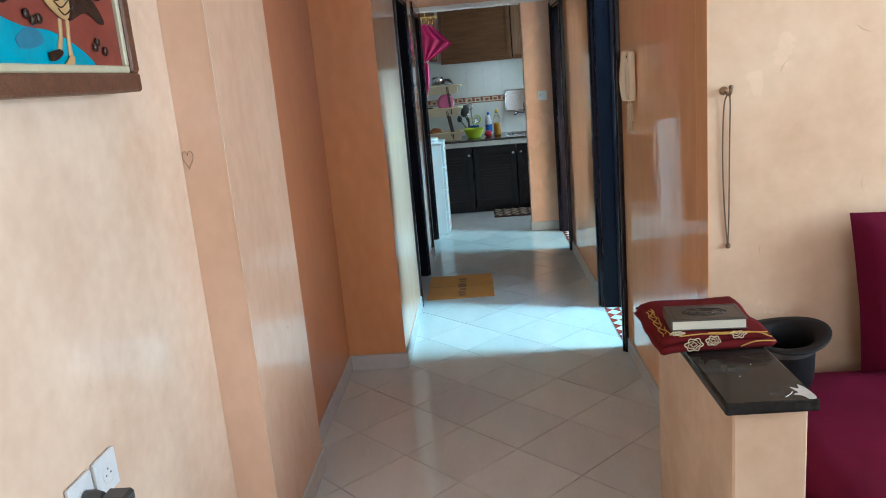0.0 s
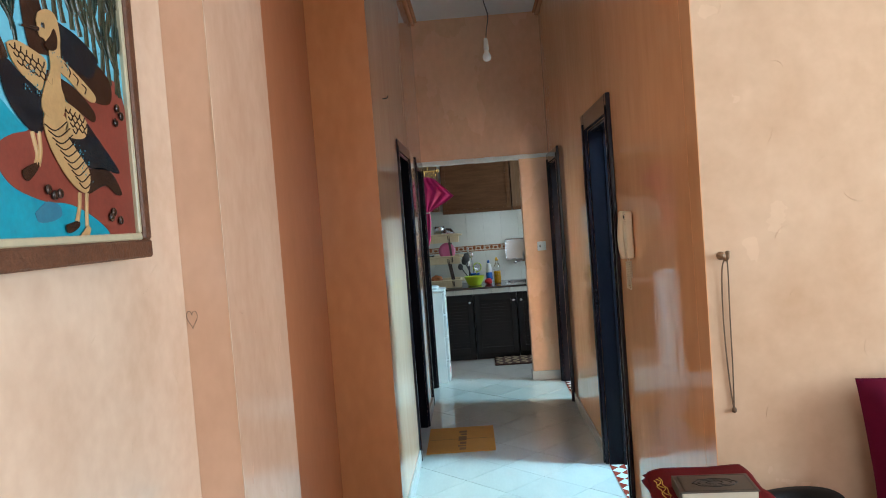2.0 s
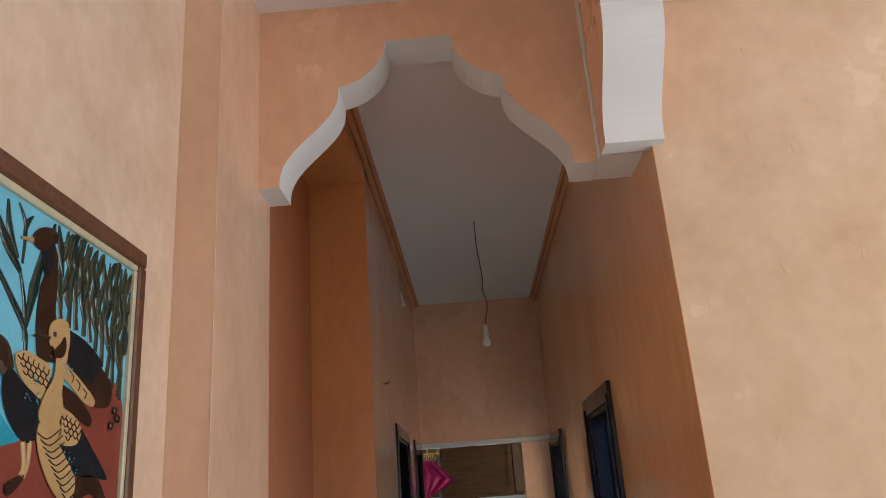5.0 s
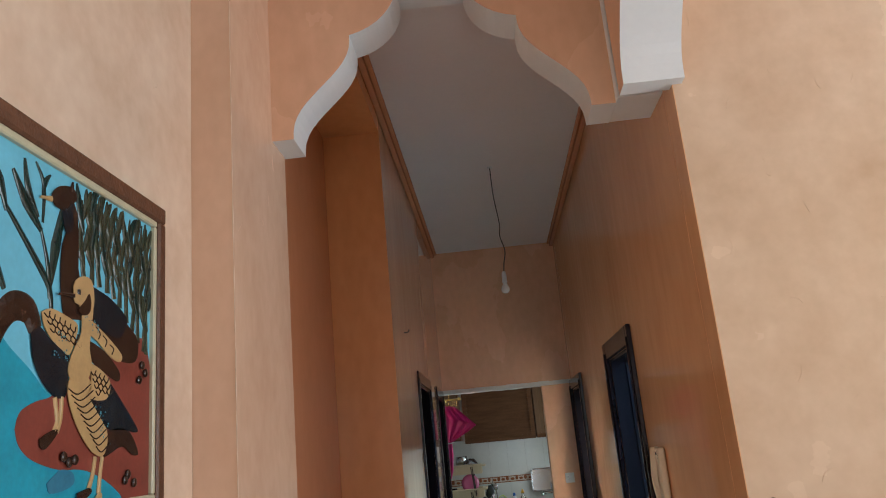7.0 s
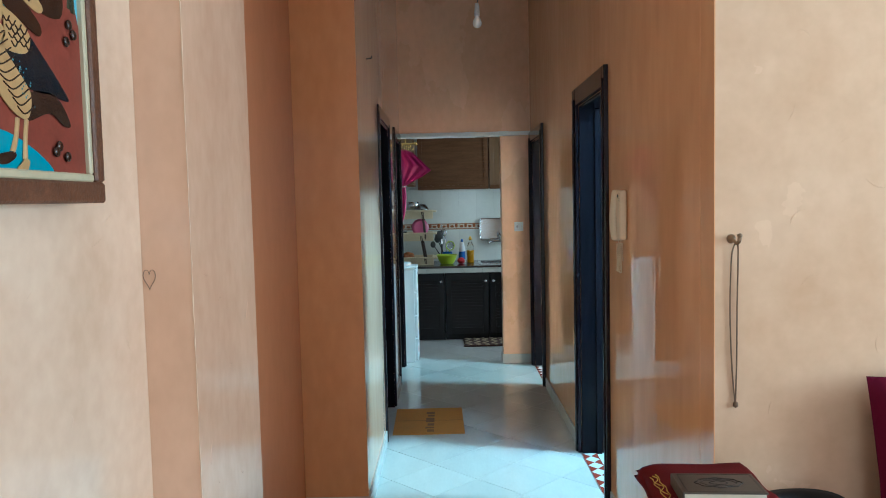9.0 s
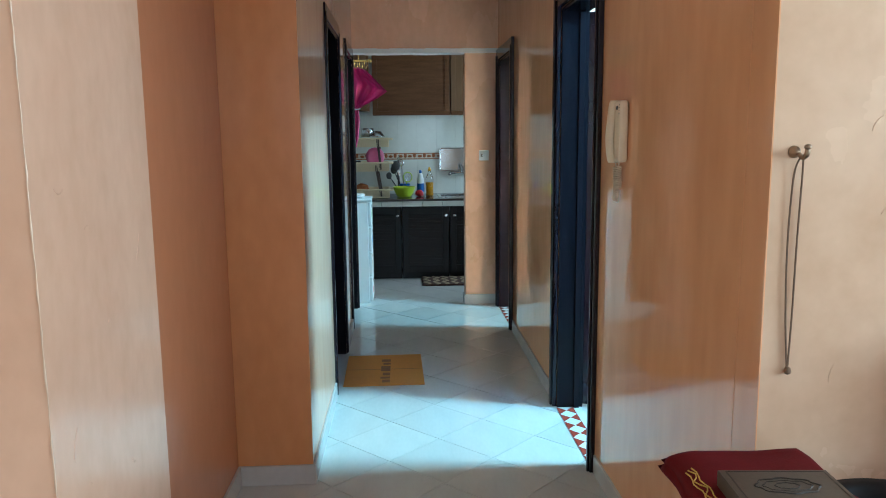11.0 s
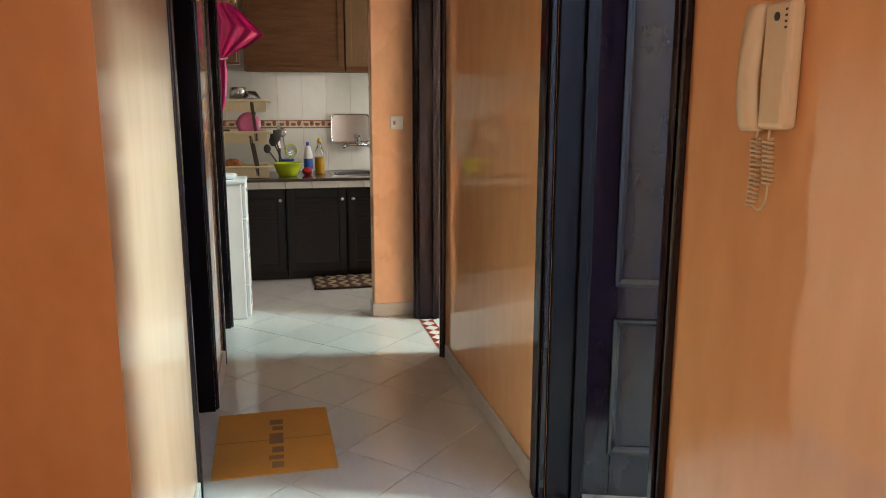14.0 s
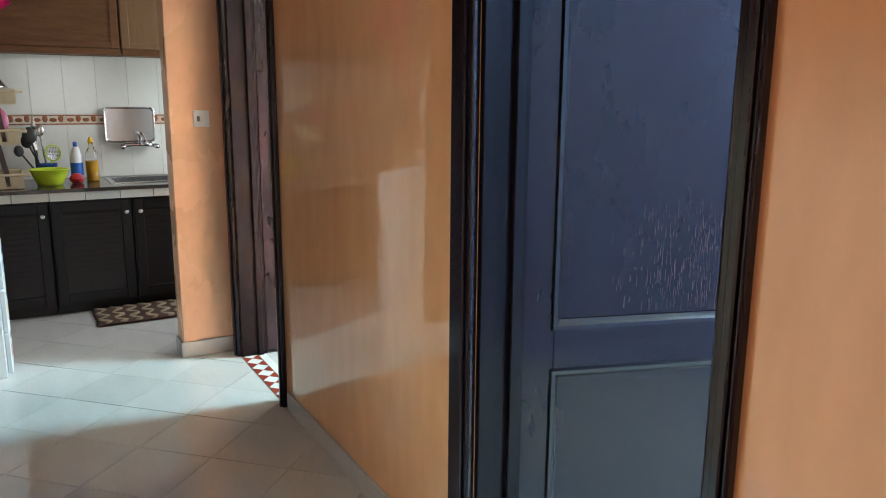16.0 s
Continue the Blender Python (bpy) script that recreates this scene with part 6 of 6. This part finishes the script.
# drawer tower
dt = thing("drawer_tower", (-0.70, 7.32, 0), "white plastic four-drawer tower with coloured stickers", "drawer unit")
part("carcass", boxes((-0.84, -0.585, 7.165, 7.47, 0.0, 0.875), bevel=0.006), M_PLASTIC, dt)
part("top", boxes((-0.85, -0.556, 7.155, 7.48, 0.876, 0.90), bevel=0.006), M_PLASTIC, dt)
STICK = [mat("sticker_%s" % n, c, 0.4) for n, c in (("red", (0.5, 0.03, 0.03)), ("yellow", (0.6, 0.42, 0.03)), ("blue", (0.02, 0.25, 0.5)), ("green", (0.15, 0.45, 0.05)))]
for k in range(4):
    z0 = 0.015 + 0.215 * k
    dw = part("drawer", boxes((-0.586, -0.560, 7.17, 7.465, z0 + 0.004, z0 + 0.209), bevel=0.005), M_PLASTIC, dt)
    part("handle_slot", boxes((-0.563, -0.558, 7.27, 7.37, z0 + 0.155, z0 + 0.175), bevel=0.002), M_GREY, dw)
    bm = lathe([(0, 0), (0.035, 0), (0.035, 0.001), (0, 0.001)], (0, 0, 0), 8)
    bm.transform(pose(-0.5598, 7.24 + 0.02 * k, z0 + 0.10, 0, 90, 0))
    part("sticker", bm, STICK[k], dw, "small coloured sticker")
    part("side_slot", boxes((-0.78, -0.71, 7.162, 7.166, z0 + 0.03, z0 + 0.18), bevel=0.001), M_GREY, dt)
pk = thing("white_cloth", (-0.70, 7.3, 0.90), "folded white cloth on the drawer tower", "cloth")
part("fold", soft_slab(-0.83, -0.62, 7.2, 7.42, 0.9005, 0.93, 0.006, 0, 12, 12, 4.0), M_PLASTIC, pk, smooth=True)

# tied-back curtain
cu = thing("curtain", (-0.66, 7.28, 1.65), "magenta satin curtain tied back beside the kitchen opening", "curtain")


def fan(rows_, y, folds, amp):
    bm = bmesh.new()
    n = 40
    grid = []
    for j, (l, r) in enumerate(rows_):
        line = []
        for i in range(n + 1):
            u = i / n
            a = amp * (0.4 + 0.6 * abs(r[0] - l[0]) / 0.27)
            yy = y + a * math.sin(u * folds * math.pi * 2 + 0.4)
            line.append(bm.verts.new((l[0] + (r[0] - l[0]) * u, yy, l[1] + (r[1] - l[1]) * u + (0.02 * math.sin(u * math.pi) if j == 0 else 0))))
        grid.append(line)
    for a, b in zip(grid, grid[1:]):
        for i in range(n):
            bm.faces.new((a[i], a[i + 1], b[i + 1], b[i]))
    ext = bmesh.ops.extrude_face_region(bm, geom=bm.faces[:])
    bmesh.ops.translate(bm, verts=[v for v in ext["geom"] if isinstance(v, bmesh.types.BMVert)], vec=(0, 0.003, 0))
    return bm


def lerp_rows(keys, n):
    out = []
    for (la, ra), (lb, rb) in zip(keys, keys[1:]):
        for k in range(n):
            t = k / n
            out.append(((la[0] + (lb[0] - la[0]) * t, la[1] + (lb[1] - la[1]) * t), (ra[0] + (rb[0] - ra[0]) * t, ra[1] + (rb[1] - ra[1]) * t)))
    return out + [keys[-1]]


part("gathered_cloth", fan(lerp_rows([((-0.715, 1.975), (-0.575, 1.96)), ((-0.715, 1.89), (-0.405, 1.79)), ((-0.71, 1.80), (-0.485, 1.735)), ((-0.695, 1.69), (-0.60, 1.675)), ((-0.69, 1.645), (-0.645, 1.645))], 5), 7.28, 3.5, 0.012), M_CURTAIN, cu, smooth=True)
part("fallen_cloth", fan(lerp_rows([((-0.69, 1.645), (-0.645, 1.645)), ((-0.72, 1.55), (-0.64, 1.55)), ((-0.725, 1.40), (-0.655, 1.40)), ((-0.72, 1.30), (-0.675, 1.33))], 4), 7.28, 2, 0.02), M_CURTAIN, cu, smooth=True)
part("tie", tube([(-0.70, 7.262, 1.648), (-0.667, 7.25, 1.640), (-0.635, 7.262, 1.648), (-0.635, 7.30, 1.65), (-0.70, 7.30, 1.65), (-0.70, 7.262, 1.648)], 0.005, 6), M_PLASTIC, cu, "white tie")
for x in (-0.70, -0.66, -0.62, -0.58):
    part("curtain_ring", tube([(x + 0.012 * math.cos(a), 7.28, 2.012 + 0.034 * math.sin(a)) for a in [2 * math.pi * k / 12 for k in range(13)]], 0.003, 6), M_BRASS, cu, "brass ring")
rd = thing("curtain_rod", (-0.9, 7.28, 2.04), "brass curtain rod under the lintel", "curtain rod")
part("rod", tube([(-1.5, 7.28, 2.04), (-0.55, 7.28, 2.04)], 0.009, 10), M_BRASS, rd, smooth=True)
part("finial", lathe([(0.0, -0.02), (0.014, -0.012), (0.017, 0.0), (0.014, 0.012), (0.0, 0.02)], (-0.545, 7.28, 2.04), 12), M_BRASS, rd, smooth=True)
part("bracket", tube([(-0.64, 7.28, 2.04), (-0.64, 7.28, 2.10)], 0.006, 8), M_BRASS, rd)

# rug in front of the cabinets
rg = thing("kitchen_rug", (0.25, 8.03, 0), "small brown and beige wavy patterned rug", "rug")
part("rug_body", soft_slab(-0.12, 0.62, 7.84, 8.26, 0.001, 0.018, 0.006, 0, 40, 24, 7.0), M_RUG, rg, smooth=True)
for k in range(8):
    bm = tube([(-0.07 + 0.09 * k + 0.026 * math.sin(q * 0.9), 7.85 + 0.0205 * q, 0.0) for q in range(20)], [0.010 + 0.012 * abs(math.sin(q * 0.45 + k)) for q in range(20)], 8)
    bmesh.ops.scale(bm, verts=bm.verts, vec=(1, 1, 0.12))
    bmesh.ops.translate(bm, verts=bm.verts, vec=(0, 0, 0.0195))
    part("wave_pattern", bm, M_RUGL, rg, smooth=True)


# ---- floor tiles ----
SIDE = 0.3253
bm = bmesh.new()
hs = SIDE / 2 - 0.0018
box(bm, -hs, hs, -hs, hs, -0.006, 0.0)
bmesh.ops.rotate(bm, verts=bm.verts, cent=(0, 0, 0), matrix=Matrix.Rotation(radians(45), 3, "Z"))
tile_mesh = bpy.data.meshes.new("floor_tile")
bm.to_mesh(tile_mesh)
bm.free()
tile_mesh.materials.append(M_TILE)
HALF = SIDE / math.sqrt(2)
far_verts, far_faces = [], []
for i in range(-8, 20):
    for j in range(-27, 28):
        if (i + j) % 2 == 0:
            continue
        cx, cy = -0.60 + HALF * i, 2.85 + HALF * j
        if cx < -1.1 and cy < 7.0 or not (-1.6 < cx < 3.6 and -3.1 < cy < 8.7) or cx > 2.0 and cy > 7.1:
            continue
        if (cx < 0.75 or cy > 6.8 and cx < 1.0) and cy > 0.6:
            ob = new("floor_tile", tile_mesh)
            ob.location = (cx, cy, 0.0004 * math.sin(cx * 7 + cy * 5))
            ob.rotation_euler = (0.0012 * math.sin(i * 3.1 + j), 0.0012 * math.cos(j * 2.3 + i), 0)
            ob.parent = floor
            continue
        n0, q = len(far_verts), HALF - 0.0025
        ring = ((cx - q, cy), (cx, cy - q), (cx + q, cy), (cx, cy + q))
        far_verts += [(a, b, -0.006) for a, b in ring] + [(a, b, 0.0) for a, b in ring]
        far_faces += [(n0 + 4, n0 + 5, n0 + 6, n0 + 7)] + [(n0 + k, n0 + (k + 1) % 4, n0 + 4 + (k + 1) % 4, n0 + 4 + k) for k in range(4)]
far = bpy.data.meshes.new("floor_tile_field")
far.from_pydata(far_verts, [], far_faces)
far.materials.append(M_TILE)
ob = tagged(new("floor_tile_field", far), kind="stuff")
ob.parent = floor
